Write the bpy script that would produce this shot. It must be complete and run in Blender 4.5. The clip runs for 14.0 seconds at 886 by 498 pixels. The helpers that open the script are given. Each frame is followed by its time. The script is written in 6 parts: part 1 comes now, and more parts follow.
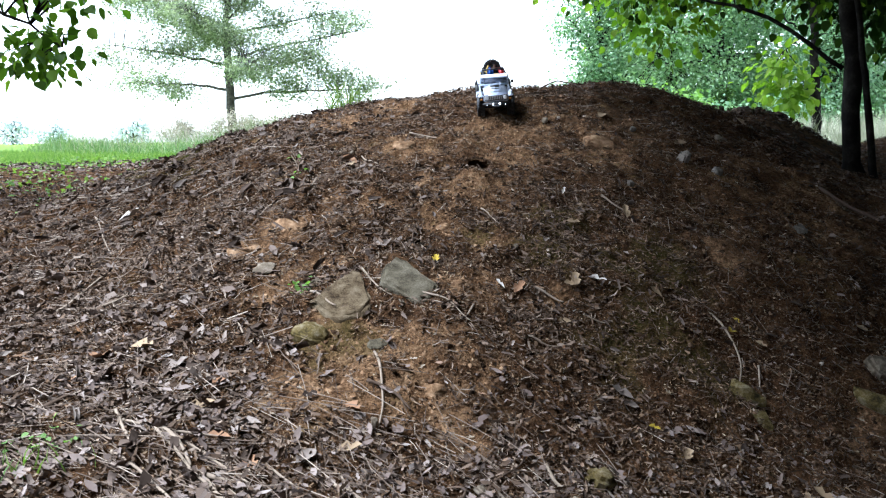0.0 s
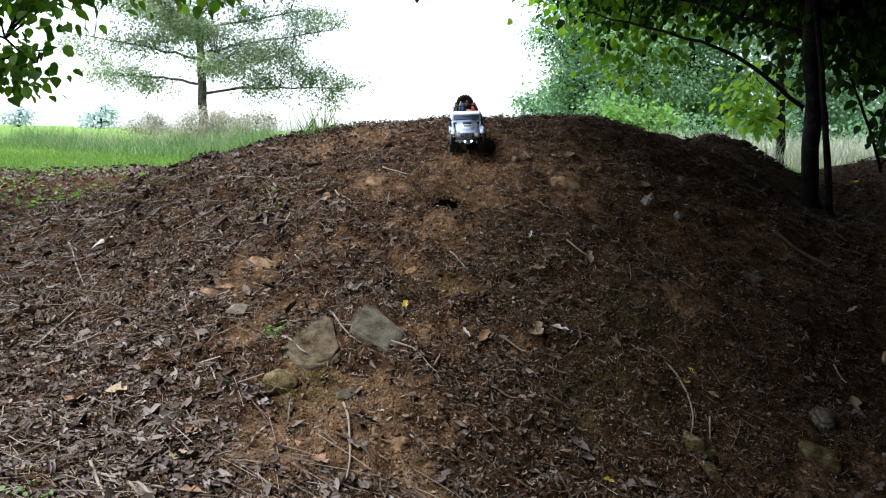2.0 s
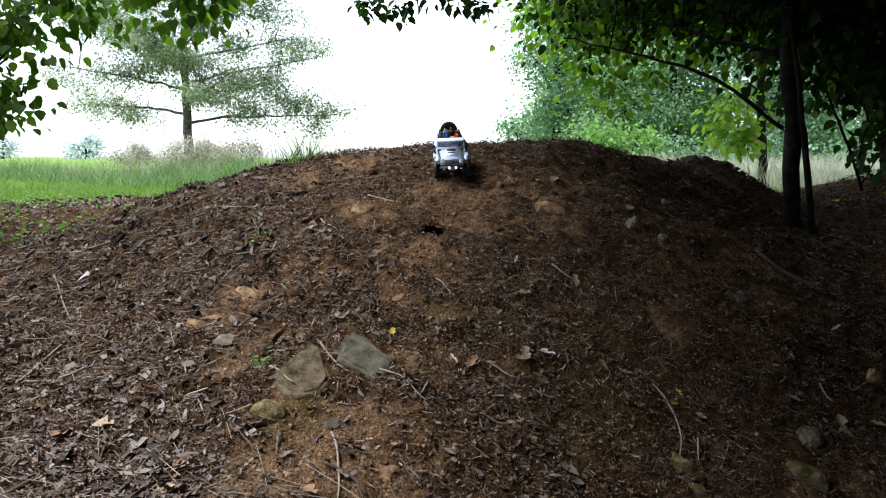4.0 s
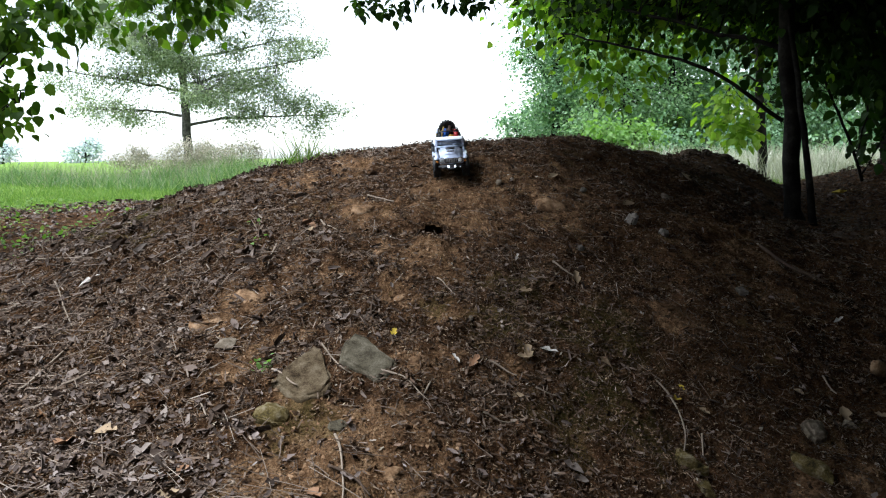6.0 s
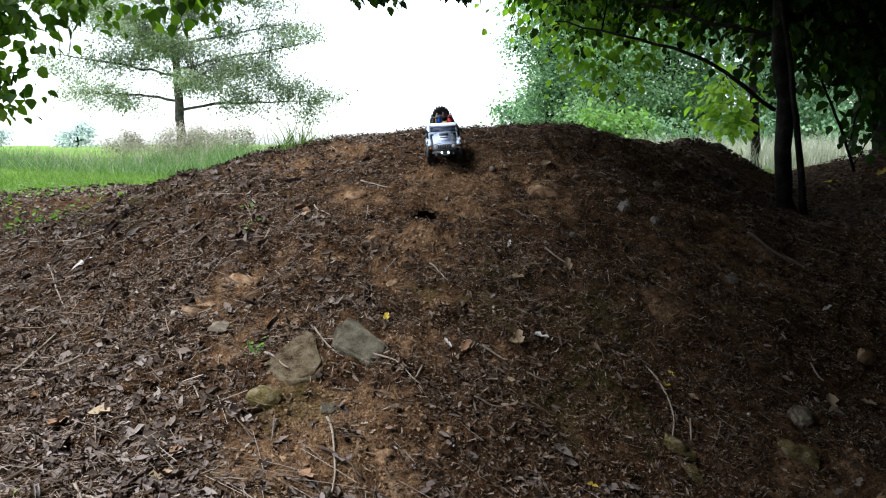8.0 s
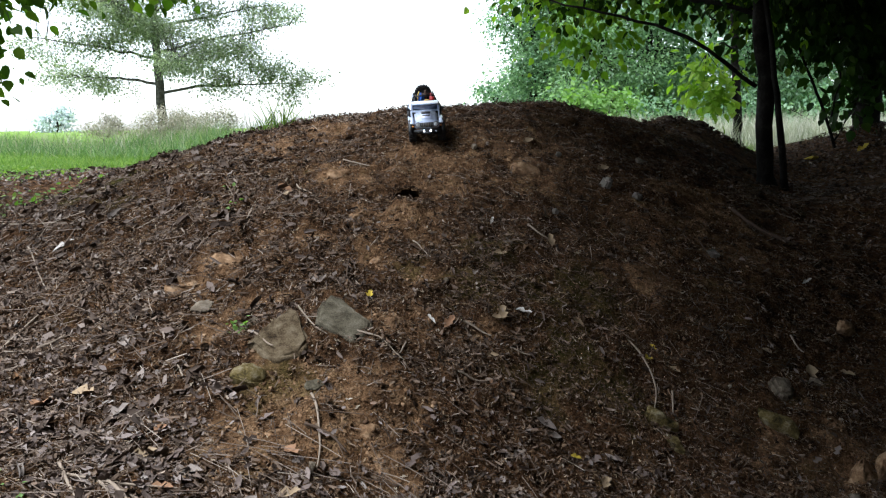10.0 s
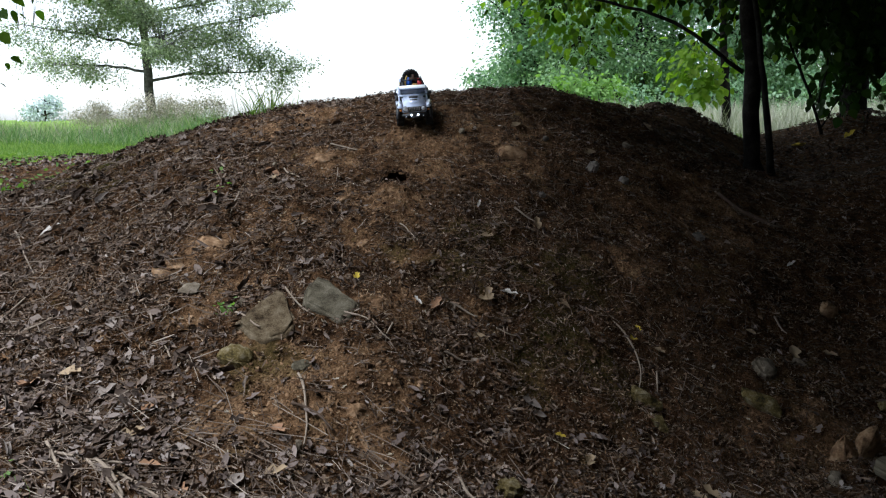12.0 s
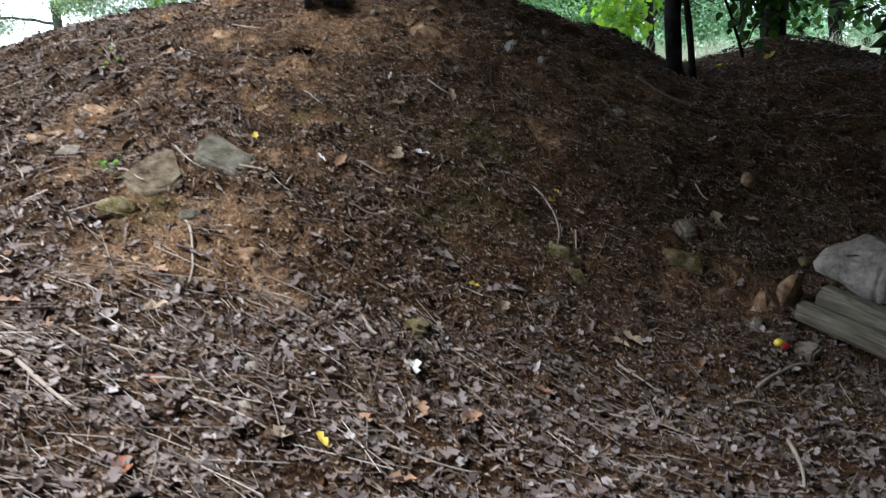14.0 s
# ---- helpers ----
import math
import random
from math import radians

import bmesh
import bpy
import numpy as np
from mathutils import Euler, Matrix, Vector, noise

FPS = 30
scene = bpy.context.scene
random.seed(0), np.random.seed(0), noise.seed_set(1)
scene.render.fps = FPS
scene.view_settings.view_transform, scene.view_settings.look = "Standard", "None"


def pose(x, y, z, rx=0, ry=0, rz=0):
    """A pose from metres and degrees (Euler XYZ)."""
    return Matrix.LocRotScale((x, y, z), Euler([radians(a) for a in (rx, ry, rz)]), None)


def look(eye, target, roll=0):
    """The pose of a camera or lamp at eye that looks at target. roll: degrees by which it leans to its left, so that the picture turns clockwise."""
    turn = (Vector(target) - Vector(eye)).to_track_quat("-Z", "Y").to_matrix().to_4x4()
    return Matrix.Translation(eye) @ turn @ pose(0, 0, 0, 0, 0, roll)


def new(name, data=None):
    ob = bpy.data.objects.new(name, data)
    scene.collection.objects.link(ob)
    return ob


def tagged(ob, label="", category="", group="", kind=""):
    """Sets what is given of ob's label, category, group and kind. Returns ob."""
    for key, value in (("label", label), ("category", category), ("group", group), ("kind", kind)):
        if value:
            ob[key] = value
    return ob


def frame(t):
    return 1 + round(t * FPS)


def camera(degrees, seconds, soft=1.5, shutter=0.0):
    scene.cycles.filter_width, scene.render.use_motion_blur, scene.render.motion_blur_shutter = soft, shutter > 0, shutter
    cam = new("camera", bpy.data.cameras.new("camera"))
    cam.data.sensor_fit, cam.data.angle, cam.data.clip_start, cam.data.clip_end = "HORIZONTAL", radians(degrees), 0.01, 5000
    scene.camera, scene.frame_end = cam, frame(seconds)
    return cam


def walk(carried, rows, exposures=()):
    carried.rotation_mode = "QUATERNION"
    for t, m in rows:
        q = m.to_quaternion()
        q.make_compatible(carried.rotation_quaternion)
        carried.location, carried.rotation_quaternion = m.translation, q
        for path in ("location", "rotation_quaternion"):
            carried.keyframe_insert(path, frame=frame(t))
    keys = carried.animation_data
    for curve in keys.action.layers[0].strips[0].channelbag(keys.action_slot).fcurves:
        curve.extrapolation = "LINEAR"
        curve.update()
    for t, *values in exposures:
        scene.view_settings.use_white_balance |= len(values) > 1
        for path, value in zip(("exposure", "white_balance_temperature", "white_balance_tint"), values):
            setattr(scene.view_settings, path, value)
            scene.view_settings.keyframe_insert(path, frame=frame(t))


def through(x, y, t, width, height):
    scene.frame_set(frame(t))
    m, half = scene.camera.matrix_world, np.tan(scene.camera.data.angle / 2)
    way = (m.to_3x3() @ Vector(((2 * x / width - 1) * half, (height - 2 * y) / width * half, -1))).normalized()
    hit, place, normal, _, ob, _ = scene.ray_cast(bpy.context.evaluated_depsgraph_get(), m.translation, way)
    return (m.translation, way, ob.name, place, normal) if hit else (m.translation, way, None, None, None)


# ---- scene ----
cam = camera(55.5, 14.0, soft=1.15, shutter=0.5)
PATH = [
    (0, (-0.0056, -0.2442, 0.9667), (-0.0154, 1.9768, 0.6756), -0.7),
    (0.5, (-0.0119, -0.2576, 1.0229), (-0.0461, 1.9589, 0.7011), -1.0),
    (1, (-0.0117, -0.2666, 1.1159), (-0.0473, 1.9331, 0.6978), -0.2),
    (1.5, (0.0046, -0.3002, 1.1827), (0.0756, 1.9141, 0.8559), 1.4),
    (2, (-0.0086, -0.3282, 1.1931), (0.0641, 1.8906, 0.8898), 1.2),
    (2.5, (-0.0083, -0.345, 1.2032), (0.055, 1.8771, 0.9281), 1.0),
    (3, (-0.006, -0.3517, 1.2053), (0.0699, 1.8715, 0.9401), 0.9),
    (3.2, (0.0006, -0.3517, 1.2018), (0.0881, 1.8726, 0.9497), 0.9),
    (5.3, (-0.007, -0.3315, 1.211), (0.0978, 1.8928, 0.9763), -0.8),
    (5.5, (0.0008, -0.3349, 1.2108), (0.1032, 1.8894, 0.9683), -0.9),
    (6, (0.0032, -0.3382, 1.2141), (0.1043, 1.8861, 0.9683), -0.8),
    (6.5, (0.0087, -0.345, 1.2128), (0.1108, 1.8782, 0.9625), -0.8),
    (7, (0.0076, -0.3528, 1.2128), (0.1128, 1.8704, 0.9524), -0.8),
    (7.5, (0.0042, -0.3562, 1.2096), (0.1136, 1.8648, 0.9378), -0.4),
    (10, (0.0136, -0.3674, 1.1847), (0.1709, 1.8435, 0.859), -0.8),
    (10.5, (0.0264, -0.3707, 1.1619), (0.1904, 1.8323, 0.7913), -0.7),
    (11, (0.0321, -0.3797, 1.164), (0.2018, 1.8245, 0.7988), -0.9),
    (11.5, (0.0344, -0.3886, 1.1651), (0.2101, 1.8178, 0.8165), -1.2),
    (12, (0.0286, -0.392, 1.1574), (0.2097, 1.8122, 0.8031), -0.8),
    (12.5, (0.0295, -0.3886, 1.1081), (0.2122, 1.8032, 0.6831), -1.5),
    (13, (0.0497, -0.3853, 1.0224), (0.2484, 1.8155, 0.6519), -0.5),
    (13.5, (0.11, -0.3416, 0.846), (0.3882, 1.8413, 0.4287), -1.1),
    (14, (0.1339, -0.2699, 0.6863), (0.4854, 1.8984, 0.2469), -1.3),
]
walk(cam, [(t, look(eye, target, roll)) for t, eye, target, roll in PATH], exposures=[(0.0, 2.57, 5580, 8), (0.5, 2.33, 5595, 8), (1.0, 2.15, 5630, 8), (2.0, 1.97, 5860, 8), (3.0, 1.94, 5960, 8), (7.5, 1.94, 5960, 8), (11.0, 1.84, 5960, 8), (12.0, 1.53, 5910, 8), (12.6, 1.43, 5860, 8), (13.1, 1.48, 5810, 8), (13.5, 1.74, 5680, 8), (14.0, 2.59, 5580, 8)])

# ---------------------------------------------------------------- light
world = bpy.data.worlds.new("overcast_sky")
scene.world = world
world.use_nodes = True
wn = world.node_tree
sky = wn.nodes.new("ShaderNodeTexSky")
sky.sky_type = "NISHITA"
sky.sun_disc = False
sky.sun_elevation, sky.sun_rotation = radians(64), radians(256)
sky.air_density, sky.dust_density, sky.ozone_density = 1.0, 1.0, 1.0
cloud = wn.nodes.new("ShaderNodeHueSaturation")
cloud.inputs["Saturation"].default_value = 0.26
wn.links.new(sky.outputs["Color"], cloud.inputs["Color"])
wn.links.new(cloud.outputs["Color"], wn.nodes["Background"].inputs["Color"])
wn.nodes["Background"].inputs["Strength"].default_value = 0.11

sun = new("sun", bpy.data.lights.new("sun", "SUN"))
sun.data.energy, sun.data.angle, sun.data.color = 1.9, radians(36), (0.98, 0.98, 1.0)
sun.matrix_world = look((-6.2, 1.4, 13), (0, 3, 0))

# ---------------------------------------------------------------- numeric helpers
rng = np.random.default_rng(7)


def lattice(ix, iy, seed):
    ix, iy = np.asarray(ix).astype(np.int64), np.asarray(iy).astype(np.int64)
    n = (ix * 374761393 + iy * 668265263 + seed * 974634777) & 0xFFFFFFFF
    n = ((n ^ (n >> 13)) * 1274126177) & 0xFFFFFFFF
    n = ((n ^ (n >> 15)) * 1103515245) & 0xFFFFFFFF
    return ((n ^ (n >> 16)) & 0xFFFFFF) / float(0xFFFFFF)


def vnoise(x, y, scale, seed=0):
    """Smooth value noise, -1 to 1, with features of the size scale."""
    x, y = np.asarray(x, float) / scale, np.asarray(y, float) / scale
    ix, iy = np.floor(x), np.floor(y)
    fx, fy = x - ix, y - iy
    fx, fy = fx * fx * (3 - 2 * fx), fy * fy * (3 - 2 * fy)
    a, b = lattice(ix, iy, seed), lattice(ix + 1, iy, seed)
    c, d = lattice(ix, iy + 1, seed), lattice(ix + 1, iy + 1, seed)
    return 2 * ((a * (1 - fx) + b * fx) * (1 - fy) + (c * (1 - fx) + d * fx) * fy) - 1


def smooth(v, lo, hi):
    q = np.clip((v - lo) / (hi - lo), 0, 1)
    return q * q * (3 - 2 * q)


def bump(x, y, cx, cy, r):
    return np.exp(-((x - cx) ** 2 + (y - cy) ** 2) / (2 * r * r))


# the lie of the mound: soft swells on a grid of 0.9 m, on ground that climbs away from the path
SWELL = [
    [0.024, 0.108, 0.199, -0.112, -0.054, -0.105, 0.069, -0.094],
    [0.170, 0.012, -0.170, 0.196, -0.093, -0.186, 0.015, -0.202],
    [0.110, -0.097, 0.244, 0.094, 0.079, 0.027, 0.033, -0.110],
    [-0.026, -0.064, 0.150, -0.042, 0.255, -0.090, -0.005, 0.057],
    [-0.024, 0.252, 0.056, 0.303, 0.153, 0.234, -0.011, 0.098],
    [-0.202, 0.011, 0.113, -0.007, 0.023, 0.310, -0.482, 0.138],
    [-0.032, -0.071, 0.228, 0.142, 0.287, -0.028, 0.597, -0.446],
]
SPURS = [(2.6, 8.4, 0.6, 0.22), (3.3, 8.7, 0.5, 0.29), (6.1, 9.5, 0.75, 0.42), (7.5, 9.6, 0.8, -0.2),
         (-1.6, 5.5, 0.35, -0.04), (-0.6, 5.85, 0.32, -0.04), (0.76, 6.3, 0.3, -0.06), (1.15, 6.0, 0.25, 0.03), (1.95, 6.7, 0.25, -0.05), (3.2, 8.25, 0.3, 0.03), (3.65, 8.15, 0.3, 0.08)]
HOLE = (0.135, 3.985)


def lie(x, y):
    x, y = np.asarray(x, float), np.asarray(y, float)
    z = -0.13 + 0.9 * smooth(y, 0.8, 7.0)
    for i, row in enumerate(SWELL):
        for j, h in enumerate(row):
            z = z + h * bump(x, y, -2.7 + 0.9 * j, 1.6 + 0.9 * i, 0.8)
    for cx, cy, r, h in SPURS:
        z = z + h * bump(x, y, cx, cy, r)
    return z


def field(x, y):
    """1 where the open grass field lies, 0 on the littered ground under the trees."""
    edge = 9.15 + 1.5 * np.clip(x + 2.95, -1.0, 0.0) + 0.4 * vnoise(x, y, 1.3, 3) + 0.15 * vnoise(x, y, 0.3, 4)
    edge = np.where(x > 1.0, edge + 1.5 * smooth(x, 1.0, 3.0), edge)
    return smooth(y, edge - 0.3, edge + 0.5)


def ground_z(x, y):
    x, y = np.asarray(x, float), np.asarray(y, float)
    near = np.exp(-np.maximum(0, np.hypot(x, y - 4) - 4.5) / 2.5)
    z = lie(x, y)
    z = z + near * (0.030 * vnoise(x, y, 0.55, 11) + 0.022 * vnoise(x, y, 0.21, 12) + 0.017 * vnoise(x, y, 0.09, 13) + 0.011 * vnoise(x, y, 0.045, 14))
    z = z + (1 - near) * 0.05 * vnoise(x, y, 3.0, 15)
    z = z + 0.035 * bump(x, y, HOLE[0], HOLE[1] - 0.13, 0.06) + 0.03 * bump(x, y, HOLE[0], HOLE[1] + 0.13, 0.06)
    return z


def ground_normal(x, y):
    e = 0.05
    dx = (lie(x + e, y) - lie(x - e, y)) / (2 * e)
    dy = (lie(x, y + e) - lie(x, y - e)) / (2 * e)
    n = np.stack([-dx, -dy, np.ones_like(dx)], -1)
    return n / np.linalg.norm(n, axis=-1, keepdims=True)


def poly_mesh(name, verts, faces):
    """A mesh from an array of places and arrays of faces, each with one number of corners."""
    me = bpy.data.meshes.new(name)
    faces = [f for f in (faces if isinstance(faces, list) else [faces]) if len(f)]
    verts = np.asarray(verts, np.float32)
    loops = np.concatenate([f.ravel() for f in faces]).astype(np.int32)
    sizes = np.concatenate([np.full(len(f), f.shape[1]) for f in faces]).astype(np.int32)
    me.vertices.add(len(verts))
    me.vertices.foreach_set("co", verts.ravel())
    me.loops.add(len(loops))
    me.loops.foreach_set("vertex_index", loops)
    me.polygons.add(len(sizes))
    me.polygons.foreach_set("loop_start", np.concatenate([[0], np.cumsum(sizes)[:-1]]).astype(np.int32))
    me.polygons.foreach_set("loop_total", sizes)
    me.update(calc_edges=True)
    me.validate()
    return me


def put(name, me, mat, parent=None, label="", flat=False):
    ob = new(name, me)
    if mat and not me.materials:
        me.materials.append(mat)
    if not flat:
        me.polygons.foreach_set("use_smooth", np.ones(len(me.polygons), bool))
    if parent:
        ob.parent = parent
    if label:
        ob["label"] = label
    return ob


def part(name, bm, mat, parent, label="", flat=False):
    me = bpy.data.meshes.new(name)
    bmesh.ops.recalc_face_normals(bm, faces=bm.faces)
    bm.to_mesh(me)
    bm.free()
    return put(name, me, mat, parent, label, flat)


def frames(tip, up):
    """Turns whose y axis is tip and whose z axis leans to up."""
    tip = tip / np.linalg.norm(tip, axis=1, keepdims=True)
    x = np.cross(tip, up)
    x /= np.linalg.norm(x, axis=1, keepdims=True) + 1e-9
    z = np.cross(x, tip)
    return np.stack([x, tip, z], -1)


def strew(tv, tf, places, turns, sizes):
    """Many copies of one small shape in one array of places and faces."""
    tv, tf = np.asarray(tv, float), np.asarray(tf, int)
    sizes = np.asarray(sizes, float)
    if sizes.ndim == 1:
        sizes = np.repeat(sizes[:, None], 3, 1)
    v = np.einsum("nij,nkj->nki", turns, tv[None] * sizes[:, None, :]) + places[:, None, :]
    f = tf[None] + (np.arange(len(places)) * len(tv))[:, None, None]
    return v.reshape(-1, 3), f.reshape(-1, tf.shape[1])


def sphere_dirs(n):
    d = rng.normal(size=(n, 3))
    return d / np.linalg.norm(d, axis=1, keepdims=True)


def tube(path, radii, sides=7, rough=0.0, cap=True):
    """Places and faces of a tapered, slightly uneven tube along a path."""
    path, radii = np.asarray(path, float), np.asarray(radii, float)
    n = len(path)
    d = np.gradient(path, axis=0)
    d /= np.linalg.norm(d, axis=1, keepdims=True) + 1e-9
    ref = np.where(np.abs(d[:, 2:3]) > 0.9, np.array([[1.0, 0, 0]]), np.array([[0, 0, 1.0]]))
    a = np.cross(d, ref)
    a /= np.linalg.norm(a, axis=1, keepdims=True) + 1e-9
    b = np.cross(d, a)
    ang = np.linspace(0, 2 * np.pi, sides, endpoint=False)
    rr = radii[:, None] * (1 + rough * rng.normal(size=(n, sides)))
    v = path[:, None] + rr[..., None] * (np.cos(ang)[None, :, None] * a[:, None] + np.sin(ang)[None, :, None] * b[:, None])
    i = np.arange(n - 1)[:, None] * sides
    j = np.arange(sides)[None]
    k = (j + 1) % sides
    f = np.stack([i + j, i + k, i + sides + k, i + sides + j], -1).reshape(-1, 4)
    v = v.reshape(-1, 3)
    tri = np.zeros((0, 3), int)
    if cap:
        v = np.concatenate([v, path[:1], path[-1:]])
        s, e = len(v) - 2, len(v) - 1
        j = np.arange(sides)
        k = (j + 1) % sides
        tri = np.concatenate([np.stack([np.full(sides, s), k, j], 1), np.stack([np.full(sides, e), (n - 1) * sides + j, (n - 1) * sides + k], 1)])
    return v, f, tri


def join(pieces):
    """Joins tubes (places, quads, triangles) into one."""
    vs, qs, ts, at = [], [], [], 0
    for v, q, t in pieces:
        vs.append(v), qs.append(q + at), ts.append(t + at)
        at += len(v)
    return np.concatenate(vs), [np.concatenate(qs), np.concatenate(ts)]


def bend(points, n=14, wob=0.0):
    """A smooth path of n places through a few points, with a little wander."""
    p = np.asarray(points, float)
    t = np.linspace(0, len(p) - 1, n)
    i = np.clip(np.floor(t).astype(int), 0, len(p) - 2)
    f = (t - i)[:, None]
    p0, p1, p2, p3 = p[np.maximum(i - 1, 0)], p[i], p[i + 1], p[np.minimum(i + 2, len(p) - 1)]
    q = 0.5 * (2 * p1 + (p2 - p0) * f + (2 * p0 - 5 * p1 + 4 * p2 - p3) * f ** 2 + (3 * p1 - p0 - 3 * p2 + p3) * f ** 3)
    if wob:
        w = rng.normal(size=q.shape) * wob
        w[0] = w[-1] = 0
        q = q + w
    return q


# ---------------------------------------------------------------- materials
def material(name):
    m = bpy.data.materials.new(name)
    m.use_nodes = True
    nt = m.node_tree
    return m, nt, nt.nodes["Principled BSDF"]


def node(nt, kind, **values):
    n = nt.nodes.new(kind)
    for k, v in values.items():
        n.inputs[k.replace("_", " ")].default_value = v
    return n


def ramp(nt, fac, stops):
    r = nt.nodes.new("ShaderNodeValToRGB")
    e = r.color_ramp.elements
    while len(e) < len(stops):
        e.new(0.5)
    for el, (p, c) in zip(e, stops):
        el.position, el.color = p, (*c, 1)
    nt.links.new(fac, r.inputs["Fac"])
    return r.outputs["Color"]


def blend(nt, fac, a, b, mode="MIX"):
    m = nt.nodes.new("ShaderNodeMix")
    m.data_type, m.blend_type = "RGBA", mode
    for socket, value in ((m.inputs[0], fac), (m.inputs[6], a), (m.inputs[7], b)):
        if isinstance(value, (int, float)):
            socket.default_value = value
        elif isinstance(value, tuple):
            socket.default_value = (*value, 1)
        else:
            nt.links.new(value, socket)
    return m.outputs[2]


def coords(nt, scale=1.0):
    g = nt.nodes.new("ShaderNodeNewGeometry")
    return g.outputs["Position"], g.outputs["Random Per Island"]


def tex(nt, pos, scale, detail=4.0, rough=0.6):
    n = node(nt, "ShaderNodeTexNoise", Scale=scale, Detail=detail, Roughness=rough)
    nt.links.new(pos, n.inputs["Vector"])
    return n.outputs["Fac"]


def relief(nt, bsdf, height, strength, distance):
    b = node(nt, "ShaderNodeBump", Strength=strength, Distance=distance)
    nt.links.new(height, b.inputs["Height"])
    nt.links.new(b.outputs["Normal"], bsdf.inputs["Normal"])


def speckled(name, stops, scale=12.0, fine=90.0, rough=0.85, bumpy=0.5, depth=0.006, island=0.0, spread=0.4):
    """An earthy or stony surface: colours over two scales of grain, with relief."""
    m, nt, b = material(name)
    pos, isl = coords(nt)
    big, small = tex(nt, pos, scale), tex(nt, pos, fine, 6.0, 0.7)
    mix = node(nt, "ShaderNodeMath")
    mix.operation = "MULTIPLY_ADD"
    nt.links.new(small, mix.inputs[0])
    mix.inputs[1].default_value = spread
    nt.links.new(big, mix.inputs[2])
    out = mix.outputs[0]
    sub = node(nt, "ShaderNodeMath")
    sub.operation = "MULTIPLY_ADD"
    nt.links.new(isl, sub.inputs[0])
    sub.inputs[1].default_value = island
    nt.links.new(out, sub.inputs[2])
    sh = node(nt, "ShaderNodeMath")
    sh.operation = "SUBTRACT"
    nt.links.new(sub.outputs[0], sh.inputs[0])
    sh.inputs[1].default_value = spread * 0.5 + island * 0.5
    wide = node(nt, "ShaderNodeMath")
    wide.operation = "MULTIPLY_ADD"
    nt.links.new(sh.outputs[0], wide.inputs[0])
    wide.inputs[1].default_value, wide.inputs[2].default_value = 1.9, -0.45
    nt.links.new(ramp(nt, wide.outputs[0], stops), b.inputs["Base Color"])
    b.inputs["Roughness"].default_value = rough
    b.inputs["Specular IOR Level"].default_value = 0.12
    relief(nt, b, out, bumpy, depth)
    return m


def leafy(name, stops, through=0.45, rough=0.5, grain=18.0, glow=(1.0, 1.15, 0.45)):
    """Living leaves: each one its own tint, light shining through."""
    m, nt, b = material(name)
    pos, isl = coords(nt)
    col = ramp(nt, isl, stops)
    col = blend(nt, tex(nt, pos, grain, 3.0), col, blend(nt, 1.0, col, (0.72, 0.75, 0.7), "MULTIPLY"))
    nt.links.new(col, b.inputs["Base Color"])
    b.inputs["Roughness"].default_value = rough
    b.inputs["Specular IOR Level"].default_value = 0.15
    tr = nt.nodes.new("ShaderNodeBsdfTranslucent")
    nt.links.new(blend(nt, 1.0, col, glow, "MULTIPLY"), tr.inputs["Color"])
    mx = node(nt, "ShaderNodeMixShader")
    mx.inputs[0].default_value = through
    nt.links.new(b.outputs[0], mx.inputs[1])
    nt.links.new(tr.outputs[0], mx.inputs[2])
    nt.links.new(mx.outputs[0], nt.nodes["Material Output"].inputs["Surface"])
    return m


def litter_mat(name, stops, rough=0.8):
    """Dead leaves and chips: a tint for each piece, streaked and mottled."""
    m, nt, b = material(name)
    pos, isl = coords(nt)
    col = ramp(nt, isl, stops)
    mott = tex(nt, pos, 60.0, 5.0, 0.7)
    col = blend(nt, mott, blend(nt, 1.0, col, (0.62, 0.58, 0.55), "MULTIPLY"), col)
    nt.links.new(col, b.inputs["Base Color"])
    b.inputs["Roughness"].default_value = rough
    b.inputs["Specular IOR Level"].default_value = 0.08
    relief(nt, b, mott, 0.4, 0.004)
    return m


def plain(name, colour, rough=0.5, metal=0.0, grain=0.12, scale=40.0):
    """Paint, plastic or metal with faint wear."""
    m, nt, b = material(name)
    pos, _ = coords(nt)
    n = tex(nt, pos, scale, 5.0)
    dark = tuple(c * (1 - grain) for c in colour)
    nt.links.new(blend(nt, n, dark, colour), b.inputs["Base Color"])
    rr = node(nt, "ShaderNodeMapRange")
    rr.inputs["To Min"].default_value, rr.inputs["To Max"].default_value = rough * 0.8, min(1, rough * 1.25)
    nt.links.new(n, rr.inputs["Value"])
    nt.links.new(rr.outputs[0], b.inputs["Roughness"])
    b.inputs["Metallic"].default_value = metal
    return m


